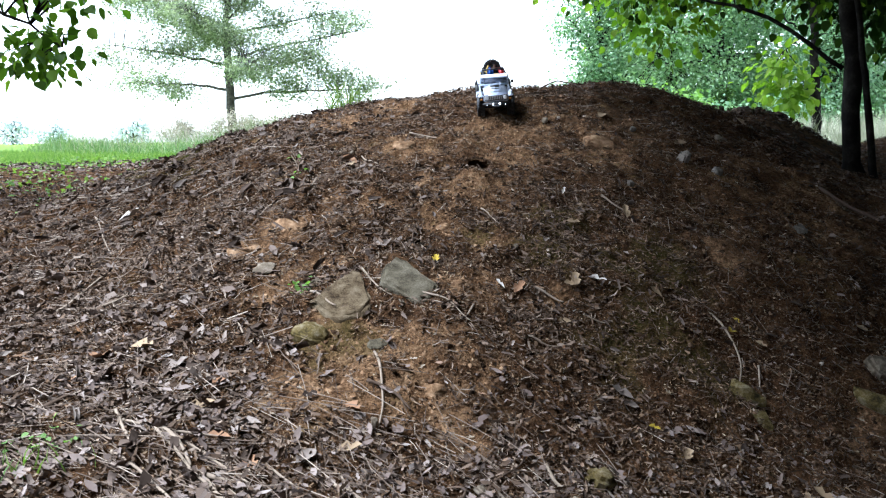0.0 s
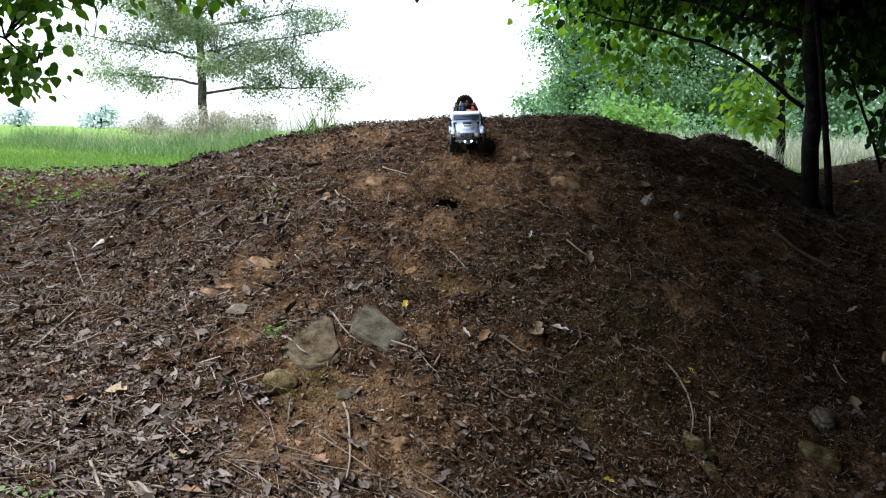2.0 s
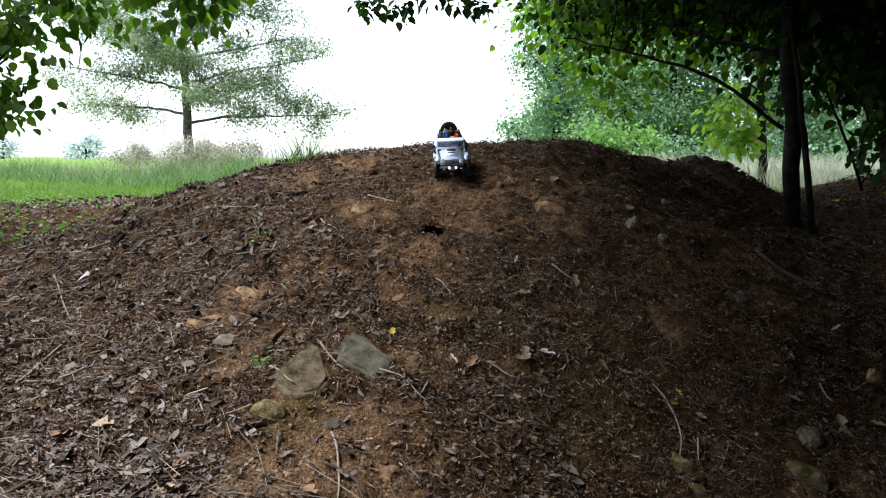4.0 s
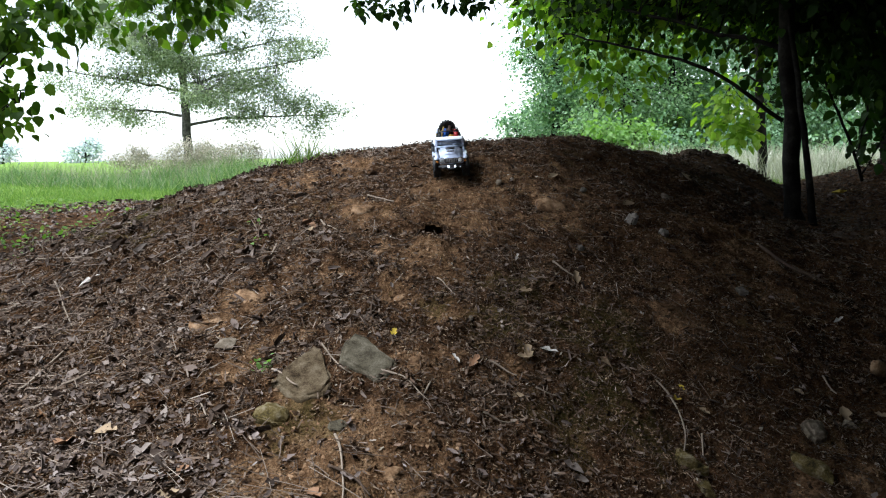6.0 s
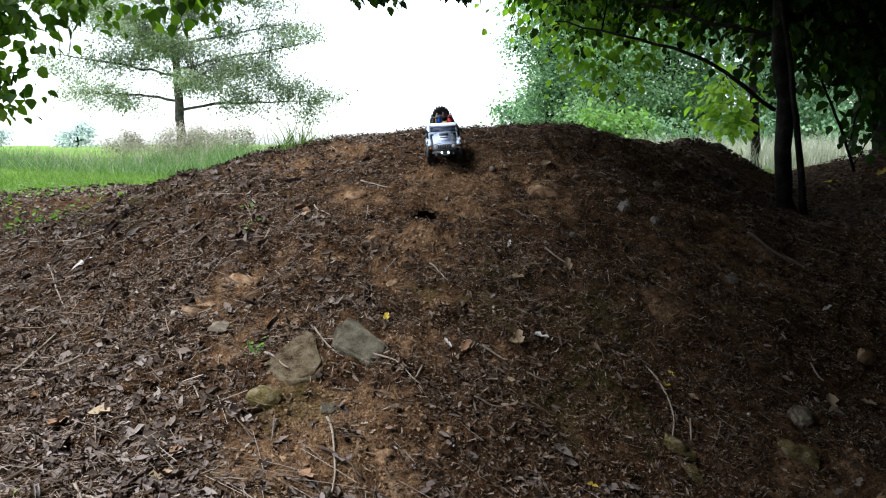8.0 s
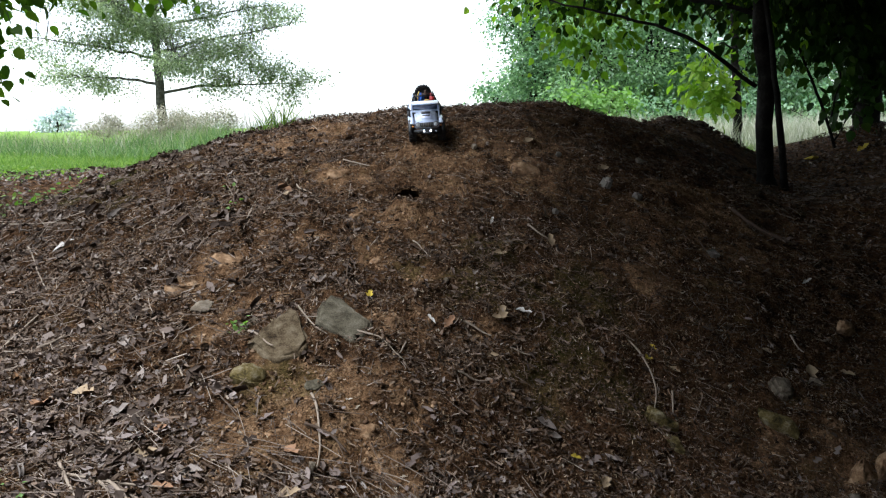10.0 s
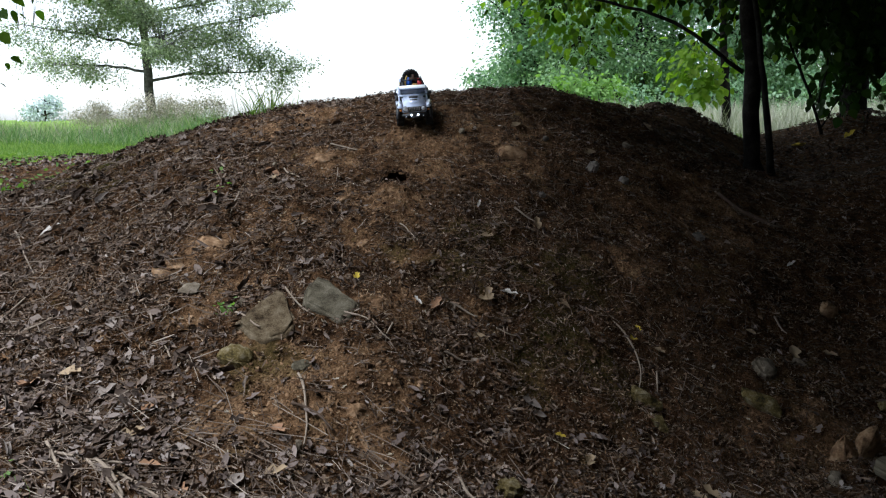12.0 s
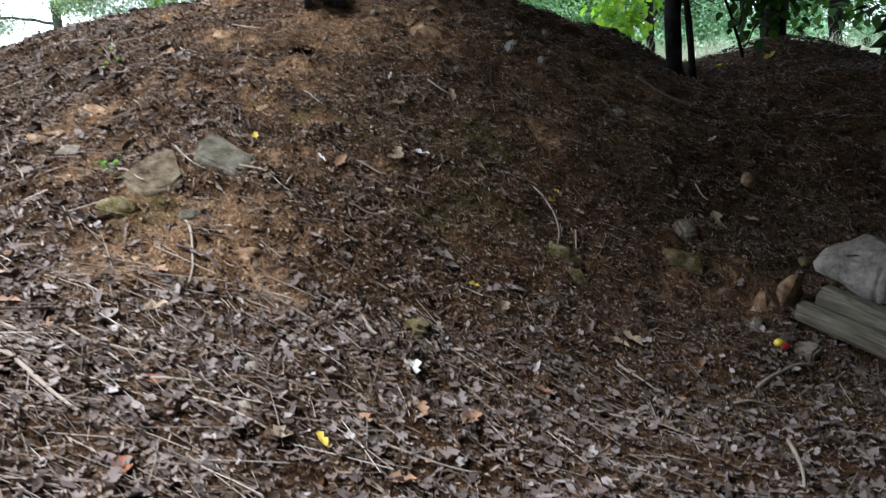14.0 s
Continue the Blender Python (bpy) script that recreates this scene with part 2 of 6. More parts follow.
def soil_mat():
    m, nt, b = material("soil")
    pos, _ = coords(nt)

    def zone(name):
        a = nt.nodes.new("ShaderNodeAttribute")
        a.attribute_name = name
        return a.outputs["Fac"]

    big, mid, fine = tex(nt, pos, 3.0), tex(nt, pos, 16.0, 6.0, 0.7), tex(nt, pos, 110.0, 6.0, 0.75)
    earth = ramp(nt, mid, [(0.35, (0.033, 0.019, 0.010)), (0.5, (0.108, 0.058, 0.028)), (0.65, (0.21, 0.122, 0.062))])
    cells = node(nt, "ShaderNodeTexVoronoi", Scale=85.0)
    nt.links.new(pos, cells.inputs["Vector"])
    grains = node(nt, "ShaderNodeTexVoronoi", Scale=230.0)
    nt.links.new(pos, grains.inputs["Vector"])
    earth = blend(nt, fine, blend(nt, 1.0, earth, (0.45, 0.42, 0.40), "MULTIPLY"), earth)
    earth = blend(nt, 0.55, earth, blend(nt, 1.0, earth, ramp(nt, grains.outputs["Color"], [(0.15, (0.35, 0.33, 0.31)), (0.5, (0.95, 0.92, 0.9)), (0.9, (1.9, 1.85, 1.8))]), "MULTIPLY"))
    clay = ramp(nt, mid, [(0.35, (0.115, 0.062, 0.029)), (0.52, (0.26, 0.155, 0.081)), (0.66, (0.45, 0.295, 0.17))])
    clay = blend(nt, fine, blend(nt, 1.0, clay, (0.6, 0.55, 0.5), "MULTIPLY"), clay)
    clay = blend(nt, 0.5, clay, blend(nt, 1.0, clay, ramp(nt, grains.outputs["Color"], [(0.15, (0.45, 0.42, 0.4)), (0.5, (1.0, 0.97, 0.95)), (0.9, (1.6, 1.6, 1.6))]), "MULTIPLY"))
    moss = ramp(nt, fine, [(0.3, (0.035, 0.045, 0.010)), (0.7, (0.10, 0.105, 0.02))])
    grass = ramp(nt, fine, [(0.25, (0.075, 0.16, 0.032)), (0.55, (0.16, 0.275, 0.062)), (0.8, (0.26, 0.37, 0.11))])
    grass = blend(nt, big, grass, blend(nt, 1.0, grass, (1.15, 0.95, 0.8), "MULTIPLY"))
    col = blend(nt, zone("clay"), earth, clay)
    col = blend(nt, zone("moss"), col, moss)
    col = blend(nt, zone("grass"), col, grass)
    nt.links.new(col, b.inputs["Base Color"])
    b.inputs["Roughness"].default_value = 0.95
    b.inputs["Specular IOR Level"].default_value = 0.04
    add = node(nt, "ShaderNodeMath")
    add.operation = "MULTIPLY_ADD"
    nt.links.new(fine, add.inputs[0])
    add.inputs[1].default_value = 0.6
    nt.links.new(mid, add.inputs[2])
    lump = node(nt, "ShaderNodeMath")
    lump.operation = "MULTIPLY_ADD"
    nt.links.new(cells.outputs["Distance"], lump.inputs[0])
    lump.inputs[1].default_value = -0.35
    nt.links.new(add.outputs[0], lump.inputs[2])
    relief(nt, b, lump.outputs[0], 1.0, 0.038)
    return m


SOIL = soil_mat()
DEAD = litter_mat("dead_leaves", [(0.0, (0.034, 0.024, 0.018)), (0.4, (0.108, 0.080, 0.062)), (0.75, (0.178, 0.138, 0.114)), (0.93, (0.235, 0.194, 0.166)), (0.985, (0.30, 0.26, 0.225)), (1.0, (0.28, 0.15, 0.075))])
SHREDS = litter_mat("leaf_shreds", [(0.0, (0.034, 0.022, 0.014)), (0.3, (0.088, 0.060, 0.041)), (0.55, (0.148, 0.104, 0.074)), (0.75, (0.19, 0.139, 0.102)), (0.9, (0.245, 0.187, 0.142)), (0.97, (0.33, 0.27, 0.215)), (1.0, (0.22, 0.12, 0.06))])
# Paler whole leaves, also lightened to make up for missing light at the foot.
FOOT = litter_mat("lightened_leaves", [(0.0, (0.075, 0.057, 0.048)), (0.4, (0.158, 0.122, 0.105)), (0.75, (0.232, 0.188, 0.165)), (0.93, (0.30, 0.255, 0.228)), (0.985, (0.33, 0.29, 0.26)), (1.0, (0.32, 0.17, 0.085))])
CHIPS = litter_mat("wood_chips", [(0.0, (0.042, 0.028, 0.018)), (0.5, (0.12, 0.083, 0.057)), (0.85, (0.22, 0.165, 0.12)), (1.0, (0.37, 0.31, 0.245))])
TWIG = litter_mat("dry_twig", [(0.0, (0.06, 0.044, 0.032)), (0.5, (0.16, 0.122, 0.093)), (0.85, (0.25, 0.20, 0.16)), (1.0, (0.40, 0.34, 0.275))])
DEBRIS = litter_mat("fine_debris", [(0.0, (0.045, 0.028, 0.017)), (0.4, (0.13, 0.083, 0.047)), (0.75, (0.215, 0.143, 0.085)), (0.95, (0.31, 0.225, 0.14)), (1.0, (0.42, 0.34, 0.23))])
GRIT = litter_mat("grit", [(0.0, (0.10, 0.06, 0.036)), (0.5, (0.20, 0.128, 0.078)), (0.8, (0.27, 0.195, 0.135)), (1.0, (0.38, 0.33, 0.27))], 0.9)
CRUMB = litter_mat("clay_crumb", [(0.0, (0.085, 0.049, 0.026)), (0.5, (0.20, 0.118, 0.062)), (1.0, (0.36, 0.235, 0.138))], 0.95)
EARTHY = litter_mat("soil_crumb", [(0.0, (0.026, 0.017, 0.0105)), (0.5, (0.082, 0.048, 0.027)), (0.85, (0.14, 0.088, 0.052)), (1.0, (0.22, 0.15, 0.095))], 0.95)
FLECK = litter_mat("pale_fleck", [(0.0, (0.14, 0.098, 0.066)), (0.6, (0.22, 0.165, 0.115)), (0.93, (0.34, 0.285, 0.21)), (1.0, (0.52, 0.46, 0.37))], 0.8)
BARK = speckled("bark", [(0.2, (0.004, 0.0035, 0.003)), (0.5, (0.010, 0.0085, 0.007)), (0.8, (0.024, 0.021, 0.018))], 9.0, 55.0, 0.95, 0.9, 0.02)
# Oak bark greyed in its colour to stand in for haze.
GREY_BARK = speckled("haze_greyed_bark", [(0.2, (0.045, 0.04, 0.036)), (0.5, (0.085, 0.078, 0.07)), (0.8, (0.15, 0.14, 0.13))], 7.0, 40.0, 0.95, 0.9, 0.02)
PALE_BARK = speckled("pale_bark", [(0.2, (0.10, 0.085, 0.07)), (0.5, (0.20, 0.175, 0.15)), (0.8, (0.33, 0.30, 0.26))], 7.0, 40.0, 0.95, 0.9, 0.02)
# Dark and bright leaf copies carry shade, backlight and sun in their colour.
LEAF = leafy("shade_darkened_leaf", [(0.0, (0.012, 0.028, 0.006)), (0.5, (0.024, 0.054, 0.010)), (0.85, (0.040, 0.082, 0.015)), (1.0, (0.065, 0.11, 0.02))], 0.4, 0.7)
# Nearly opaque leaf for the unseen crowns that block light.
DEEP = leafy("blocker_leaf", [(0.0, (0.015, 0.034, 0.008)), (1.0, (0.04, 0.08, 0.016))], 0.12, 0.8)
BRIGHT = leafy("painted_backlit_leaf", [(0.0, (0.10, 0.20, 0.025)), (0.5, (0.19, 0.32, 0.04)), (1.0, (0.30, 0.42, 0.065))], 0.75)
FRINGE = leafy("sun_brightened_leaf", [(0.0, (0.035, 0.08, 0.010)), (0.5, (0.085, 0.165, 0.020)), (1.0, (0.17, 0.27, 0.035))], 0.65)
LIME = leafy("lime_leaf", [(0.0, (0.12, 0.21, 0.025)), (0.6, (0.19, 0.30, 0.035)), (1.0, (0.27, 0.36, 0.06))], 0.62)
# Haze over the oak and the wood is put into paler leaf colours.
OAK = leafy("haze_paled_oak_leaf", [(0.0, (0.15, 0.19, 0.13)), (0.5, (0.31, 0.36, 0.28)), (1.0, (0.46, 0.49, 0.41))], 0.62, glow=(1.0, 1.1, 0.62))
WOODS = leafy("haze_paled_wood_leaf", [(0.0, (0.10, 0.19, 0.11)), (0.5, (0.225, 0.36, 0.225)), (1.0, (0.37, 0.50, 0.35))], 0.5, glow=(1.0, 1.12, 0.65))
WOODS_PALE = leafy("haze_paler_wood_leaf", [(0.0, (0.16, 0.28, 0.15)), (0.5, (0.29, 0.43, 0.26)), (1.0, (0.42, 0.55, 0.40))], 0.55, glow=(1.0, 1.12, 0.6))
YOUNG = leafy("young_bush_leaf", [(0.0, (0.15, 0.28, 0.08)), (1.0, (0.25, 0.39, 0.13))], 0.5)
# Distance haze painted as a pale, nearly grey leaf colour.
HAZE = leafy("haze_painted_leaf", [(0.0, (0.64, 0.72, 0.72)), (1.0, (0.76, 0.83, 0.83))], 0.15, glow=(1.0, 1.0, 1.0))
BLADE = leafy("grass_blade", [(0.0, (0.085, 0.17, 0.036)), (0.6, (0.17, 0.28, 0.068)), (1.0, (0.28, 0.35, 0.12))], 0.45)
RANK = leafy("rank_grass", [(0.0, (0.08, 0.15, 0.06)), (0.5, (0.16, 0.26, 0.115)), (0.85, (0.25, 0.34, 0.18)), (1.0, (0.42, 0.42, 0.29))], 0.4)
BRUSHY = leafy("brush_leaf", [(0.0, (0.24, 0.24, 0.17)), (0.5, (0.38, 0.34, 0.27)), (1.0, (0.50, 0.44, 0.37))], 0.1)
HAY = leafy("dry_grass", [(0.0, (0.32, 0.35, 0.24)), (0.5, (0.52, 0.50, 0.42)), (1.0, (0.66, 0.61, 0.54))], 0.1)
SLATE = speckled("grey_brown_stone", [(0.1, (0.035, 0.028, 0.017)), (0.4, (0.085, 0.072, 0.047)), (0.6, (0.115, 0.10, 0.068)), (0.9, (0.18, 0.155, 0.112))], 16.0, 150.0, 0.88, 0.8, 0.008, spread=0.7)
BEDROCK = speckled("brown_bedded_stone", [(0.1, (0.026, 0.017, 0.009)), (0.35, (0.074, 0.051, 0.027)), (0.55, (0.108, 0.08, 0.046)), (0.9, (0.17, 0.135, 0.088))], 24.0, 150.0, 0.92, 0.9, 0.010, spread=0.7)
MOSSY = speckled("mossy_stone", [(0.15, (0.03, 0.024, 0.011)), (0.45, (0.095, 0.07, 0.022)), (0.6, (0.13, 0.10, 0.045)), (0.85, (0.19, 0.16, 0.10))], 26.0, 130.0, 0.92, 0.9, 0.010, spread=0.6)
TANROCK = speckled("tan_stone", [(0.2, (0.08, 0.062, 0.043)), (0.5, (0.15, 0.12, 0.085)), (0.8, (0.25, 0.21, 0.16))], 18.0, 120.0, 0.9, 0.6, 0.007)
CLOD = speckled("orange_clod", [(0.2, (0.10, 0.057, 0.029)), (0.5, (0.205, 0.122, 0.064)), (0.8, (0.33, 0.215, 0.125))], 22.0, 140.0, 0.95, 0.9, 0.012)
SOILCLOD = speckled("soil_clod", [(0.2, (0.04, 0.027, 0.018)), (0.5, (0.09, 0.062, 0.043)), (0.8, (0.17, 0.13, 0.095))], 18.0, 120.0, 0.95, 0.9, 0.012)
LIMESTONE = speckled("pale_grey_stone", [(0.2, (0.085, 0.073, 0.059)), (0.5, (0.15, 0.13, 0.108)), (0.8, (0.24, 0.215, 0.185))], 9.0, 70.0, 0.9, 0.8, 0.02)

BOULDER = speckled("weathered_limestone", [(0.15, (0.10, 0.084, 0.066)), (0.5, (0.22, 0.186, 0.15)), (0.85, (0.345, 0.30, 0.25))], 7.0, 60.0, 0.92, 0.7, 0.014, spread=0.5)
PALETWIG = litter_mat("pale_twig", [(0.0, (0.20, 0.155, 0.115)), (0.5, (0.28, 0.225, 0.17)), (1.0, (0.40, 0.335, 0.265))], 0.8)
OLDTWIG = litter_mat("old_twig", [(0.0, (0.05, 0.034, 0.024)), (0.6, (0.09, 0.064, 0.046)), (1.0, (0.14, 0.105, 0.08))], 0.9)

# ---------------------------------------------------------------- ground
CLAY_SPOTS = [(-0.71, 3.5, 0.141), (-0.84, 3.28, 0.128), (-0.7, 2.98, 0.102), (-0.33, 2.4, 0.154), (-0.46, 2.36, 0.141), (-0.42, 2.58, 0.128), (-0.06, 2.36, 0.141), (-0.12, 2.5, 0.128), (-0.03, 2.22, 0.128), (0.03, 2.9, 0.115), (-0.02, 3.36, 0.102), (-0.33, 3.59, 0.09), (-0.55, 3.62, 0.09), (-0.64, 4.97, 0.205),
              (-0.36, 5.05, 0.23), (0.83, 4.31, 0.179), (0.95, 4.62, 0.179), (0.72, 4.55, 0.154), (1.78, 4.07, 0.256), (1.85, 4.4, 0.256), (1.24, 3.56, 0.128), (0.28, 4.35, 0.282), (0.13, 3.72, 0.205), (0.35, 4.05, 0.205), (-0.2, 4.22, 0.154), (0.45, 4.75, 0.256), (1.5, 2.75, 0.128), (1.85, 2.72, 0.128), (-0.28, 2.62, 0.12), (0.05, 2.55, 0.1), (0.12, 2.98, 0.1), (-0.18, 2.3, 0.13), (-0.5, 3.2, 0.09), (0.4, 3.0, 0.08), (0.2, 3.25, 0.08)]
MOSS_RIDGE = [(-1.85, 4.82, 0.15), (-1.76, 4.85, 0.15), (-1.65, 4.94, 0.15), (-1.56, 5.06, 0.15)]
MOSS_SPOTS = [(0.41, 3.19, 0.13), (0.88, 3.37, 0.14), (0.15, 3.35, 0.09), (0.7, 3.25, 0.12), (-0.35, 2.62, 0.1), (0.95, 2.85, 0.12), (-0.47, 2.55, 0.07), (0.75, 3.0, 0.14), (0.5, 3.5, 0.13), (0.62, 2.75, 0.12), (1.0, 3.3, 0.12), (-1.5, 4.5, 0.12)]


def spots(x, y, table, ragged=0.7):
    v = np.zeros_like(np.asarray(x, float))
    for cx, cy, r in table:
        v = np.maximum(v, bump(x, y, cx, cy, r))
    wx, wy = x + 0.06 * vnoise(x, y, 0.17, 23), y + 0.06 * vnoise(x, y, 0.19, 24)
    u, w = 0.8 * wx + 0.6 * wy, 0.8 * wy - 0.6 * wx
    return smooth(v + ragged * (vnoise(u, w, 0.11, 21) * 0.55 + vnoise(w, u, 0.043, 22) * 0.5 + vnoise(wx, wy, 0.021, 25) * 0.3), 0.34, 1.0)


def axis(lo, hi, step, reach):
    """Places along an axis: close together from lo to hi, wider and wider out to reach."""
    mid = list(np.arange(lo, hi + step / 2, step))
    out, s = [], step
    while (out[-1] if out else 0) < reach:
        s *= 1.22
        out.append((out[-1] if out else 0) + s)
    return np.array([lo - o for o in out[::-1]] + mid + [hi + o for o in out])


gx, gy = axis(-2.4, 2.8, 0.019, 2500), axis(1.2, 5.6, 0.019, 2500)
X, Y = np.meshgrid(gx, gy)
Z = ground_z(X, Y)
nx, ny = len(gx), len(gy)
i = (np.arange(ny - 1)[:, None] * nx + np.arange(nx - 1)[None]).ravel()
hx, hy = X.ravel()[i] + 0.009 - HOLE[0], Y.ravel()[i] + 0.009 - HOLE[1]
i = i[(hx / 0.064) ** 2 + (hy / 0.042) ** 2 > 1]
ground_me = poly_mesh("ground", np.stack([X, Y, Z], -1).reshape(-1, 3), np.stack([i, i + 1, i + nx + 1, i + nx], 1))
clay_v = spots(X, Y, CLAY_SPOTS)
moss_v = np.maximum(spots(X, Y, MOSS_SPOTS), 1.6 * spots(X, Y, MOSS_RIDGE))
grass_v = field(X, Y)
for name, v in (("clay", clay_v * 0.9 * (1 - grass_v)), ("moss", moss_v * 0.36), ("grass", grass_v)):
    ground_me.attributes.new(name, "FLOAT", "POINT").data.foreach_set("value", v.ravel().astype(np.float32))
ground = put("ground", ground_me, SOIL)
tagged(ground, "brown clay mound littered with dead leaves, rising to a green field", "ground", kind="structure")


# a small burrow that runs down into the slope
rings = []
for k, (deep, wide) in enumerate(((0.0, 1.0), (0.03, 0.97), (0.08, 0.92), (0.16, 0.85), (0.26, 0.75), (0.34, 0.4), (0.36, 0.05))):
    a = np.linspace(0, 2 * np.pi, 20, endpoint=False)
    bx, by = HOLE[0] + 0.105 * wide * np.cos(a), HOLE[1] + 0.078 * wide * np.sin(a)
    bz = ground_z(bx, by) - 0.003
    rings.append(np.stack([bx + 0.006 * np.sin(5 * a + k), by + 0.75 * deep, bz - 0.75 * deep], 1))
j, q = np.meshgrid(np.arange(20), np.arange(6))
j, q = j.ravel(), q.ravel()
put("burrow", poly_mesh("burrow", np.concatenate(rings), np.stack([q * 20 + j, q * 20 + 20 + j, q * 20 + 20 + (j + 1) % 20, q * 20 + (j + 1) % 20], 1)), SOIL, ground)


SLABS = [(-0.145, 2.90, 0.10, 0.10), (-0.385, 2.82, 0.10, 0.14), (-0.49, 2.63, 0.06, 0.07)]


def land(n, x0, x1, y0, y1, keep):
    """n places on the ground, spread over a stretch as keep(x, y), 0 to 1, allows, thinning out at its border."""
    xs, ys, have = [], [], 0
    while have < n:
        x, y = rng.uniform(x0, x1, 4 * n), rng.uniform(y0, y1, 4 * n)
        rim = np.minimum(np.minimum(x - x0, x1 - x), np.minimum(y - y0, y1 - y)) / min(0.4, 0.2 * min(x1 - x0, y1 - y0))
        k = (rng.uniform(size=4 * n) < keep(x, y)) & (rng.uniform(size=4 * n) < rim) & (np.hypot((x - HOLE[0]) / 0.1, (y - HOLE[1]) / 0.075) > 1)
        for cx, cy, rx, ry in SLABS:
            k &= np.hypot((x - cx) / rx, (y - cy) / ry) > 1
        xs.append(x[k]), ys.append(y[k])
        have += k.sum()
    x, y = np.concatenate(xs)[:n], np.concatenate(ys)[:n]
    return x, y


def lying(x, y, tilt, lift):
    """Places and turns for flat pieces that lie loosely on the ground."""
    n = ground_normal(x, y) + rng.normal(size=(len(x), 3)) * tilt
    n /= np.linalg.norm(n, axis=1, keepdims=True)
    a = rng.uniform(0, 2 * np.pi, len(x))
    tip = np.stack([np.cos(a), np.sin(a), np.zeros_like(a)], 1)
    tip -= n * (tip * n).sum(1, keepdims=True)
    return np.stack([x, y, ground_z(x, y) + lift], 1), frames(tip, n)


def stuff(name, v, f, mat, label, category, flat=False):
    return tagged(put(name, poly_mesh(name, v, f), mat, flat=flat), label, category, kind="stuff")


# ---------------------------------------------------------------- litter on the mound
CURL = [(0, -0.5, 0.0), (-0.32, -0.12, 0.12), (0.30, -0.18, 0.16), (-0.26, 0.28, 0.10), (0.28, 0.22, 0.05), (0.03, 0.55, 0.14), (0.0, 0.05, 0.0)]
CURL_F = [(0, 2, 6), (2, 4, 6), (4, 5, 6), (5, 3, 6), (3, 1, 6), (1, 0, 6)]
TORN = [(-0.05, -0.55, 0.1), (-0.45, -0.3, 0.25), (0.2, -0.35, 0.0), (-0.2, -0.05, 0.0), (0.5, 0.05, 0.3), (-0.5, 0.2, 0.12), (0.12, 0.15, 0.05), (-0.1, 0.5, 0.3), (0.4, 0.45, 0.1)]
TORN_F = [(0, 2, 3), (0, 3, 1), (2, 4, 6), (2, 6, 3), (3, 6, 7), (3, 7, 5), (6, 8, 7)]
ROLL = [(-0.3, -0.5, 0.28), (-0.1, -0.55, 0.0), (0.2, -0.45, 0.05), (-0.32, 0.05, 0.34), (-0.06, 0.0, 0.04), (0.26, 0.02, 0.2), (-0.2, 0.5, 0.22), (0.02, 0.55, 0.08), (0.2, 0.42, 0.3)]
ROLL_F = [(0, 1, 4), (0, 4, 3), (1, 2, 5), (1, 5, 4), (3, 4, 7), (3, 7, 6), (4, 5, 8), (4, 8, 7)]
SHRED = [(-0.4, -0.5, 0.2), (0.4, -0.46, 0.5), (-0.6, -0.05, 0.0), (0.55, 0.02, 0.45), (-0.2, 0.5, 0.6), (0.35, 0.46, 0.25)]
SHRED_F = [(0, 1, 3), (0, 3, 2), (2, 3, 5), (2, 5, 4)]
FLAKE = [(-0.3, -0.5, 0.3), (0.55, -0.1, 0.0), (0.1, 0.5, 0.5), (-0.5, 0.15, 0.1)]
FLAKE_F = [(0, 1, 3), (1, 2, 3)]
SLIVER = [(-0.4, -0.5, 0.6), (0.45, -0.5, 0.3), (0.7, 0.05, 0.0), (-0.1, 0.0, 0.25), (0.25, 0.5, 0.9), (-0.25, 0.46, 0.5)]
SLIVER_F = [(0, 1, 2), (0, 2, 3), (3, 2, 4), (3, 4, 5)]


def thick_litter(x, y):
    d = np.hypot(x, y + 0.3)
    nearness = np.clip((3.6 / np.maximum(d, 1.2)) ** 1.3, 0.0, 1.0)
    bare = spots(x, y, CLAY_SPOTS)
    right = smooth(x, -0.4, 0.6)
    patch = 0.75 + 0.25 * vnoise(x, y, 0.4, 31)
    return nearness * (1 - 0.85 * bare) * (1 - 0.15 * right) * patch * (1 - field(x, y)) * (1 - 0.8 * bump(x, y, *HOLE, 0.1))


def thin_litter(x, y):
    d = np.hypot(x, y + 0.3)
    return np.clip((4.0 / np.maximum(d, 1.2)) ** 1.2, 0.0, 1.0) * (1 - 0.8 * spots(x, y, MOSS_RIDGE)) * (1 - 0.7 * spots(x, y, CLAY_SPOTS)) * (1 - field(x, y)) * (1 - 0.9 * bump(x, y, *HOLE, 0.1))


x, y = land(27000, -4.5, 7.5, 0.2, 11.0, thick_litter)
p, r = lying(x, y, 0.45, 0.006)
p[:, 2] += 0.012 * rng.uniform(size=len(x))
s = 0.009 + 0.028 * rng.uniform(size=len(x)) ** 2.6
s = s * (1.4 - 0.65 * smooth(x, -1.0, 0.1))
s3 = np.stack([s * rng.uniform(0.5, 1.1, len(x)), s * rng.uniform(0.9, 2.0, len(x)), s * rng.uniform(0.4, 2.4, len(x))], 1)
heap, at = [[], []], 0
for k, (tv, tf) in enumerate(((CURL, CURL_F), (TORN, TORN_F), (ROLL, ROLL_F))):
    m = np.arange(len(x)) % 3 == k
    v, f = strew(tv, tf, p[m], r[m], s3[m])
    heap[0].append(v), heap[1].append(f + at)
    at += len(v)
stuff("leaf_litter", np.concatenate(heap[0]), np.concatenate(heap[1]), DEAD, "dry curled grey-brown dead leaves covering the mound", "leaf litter")
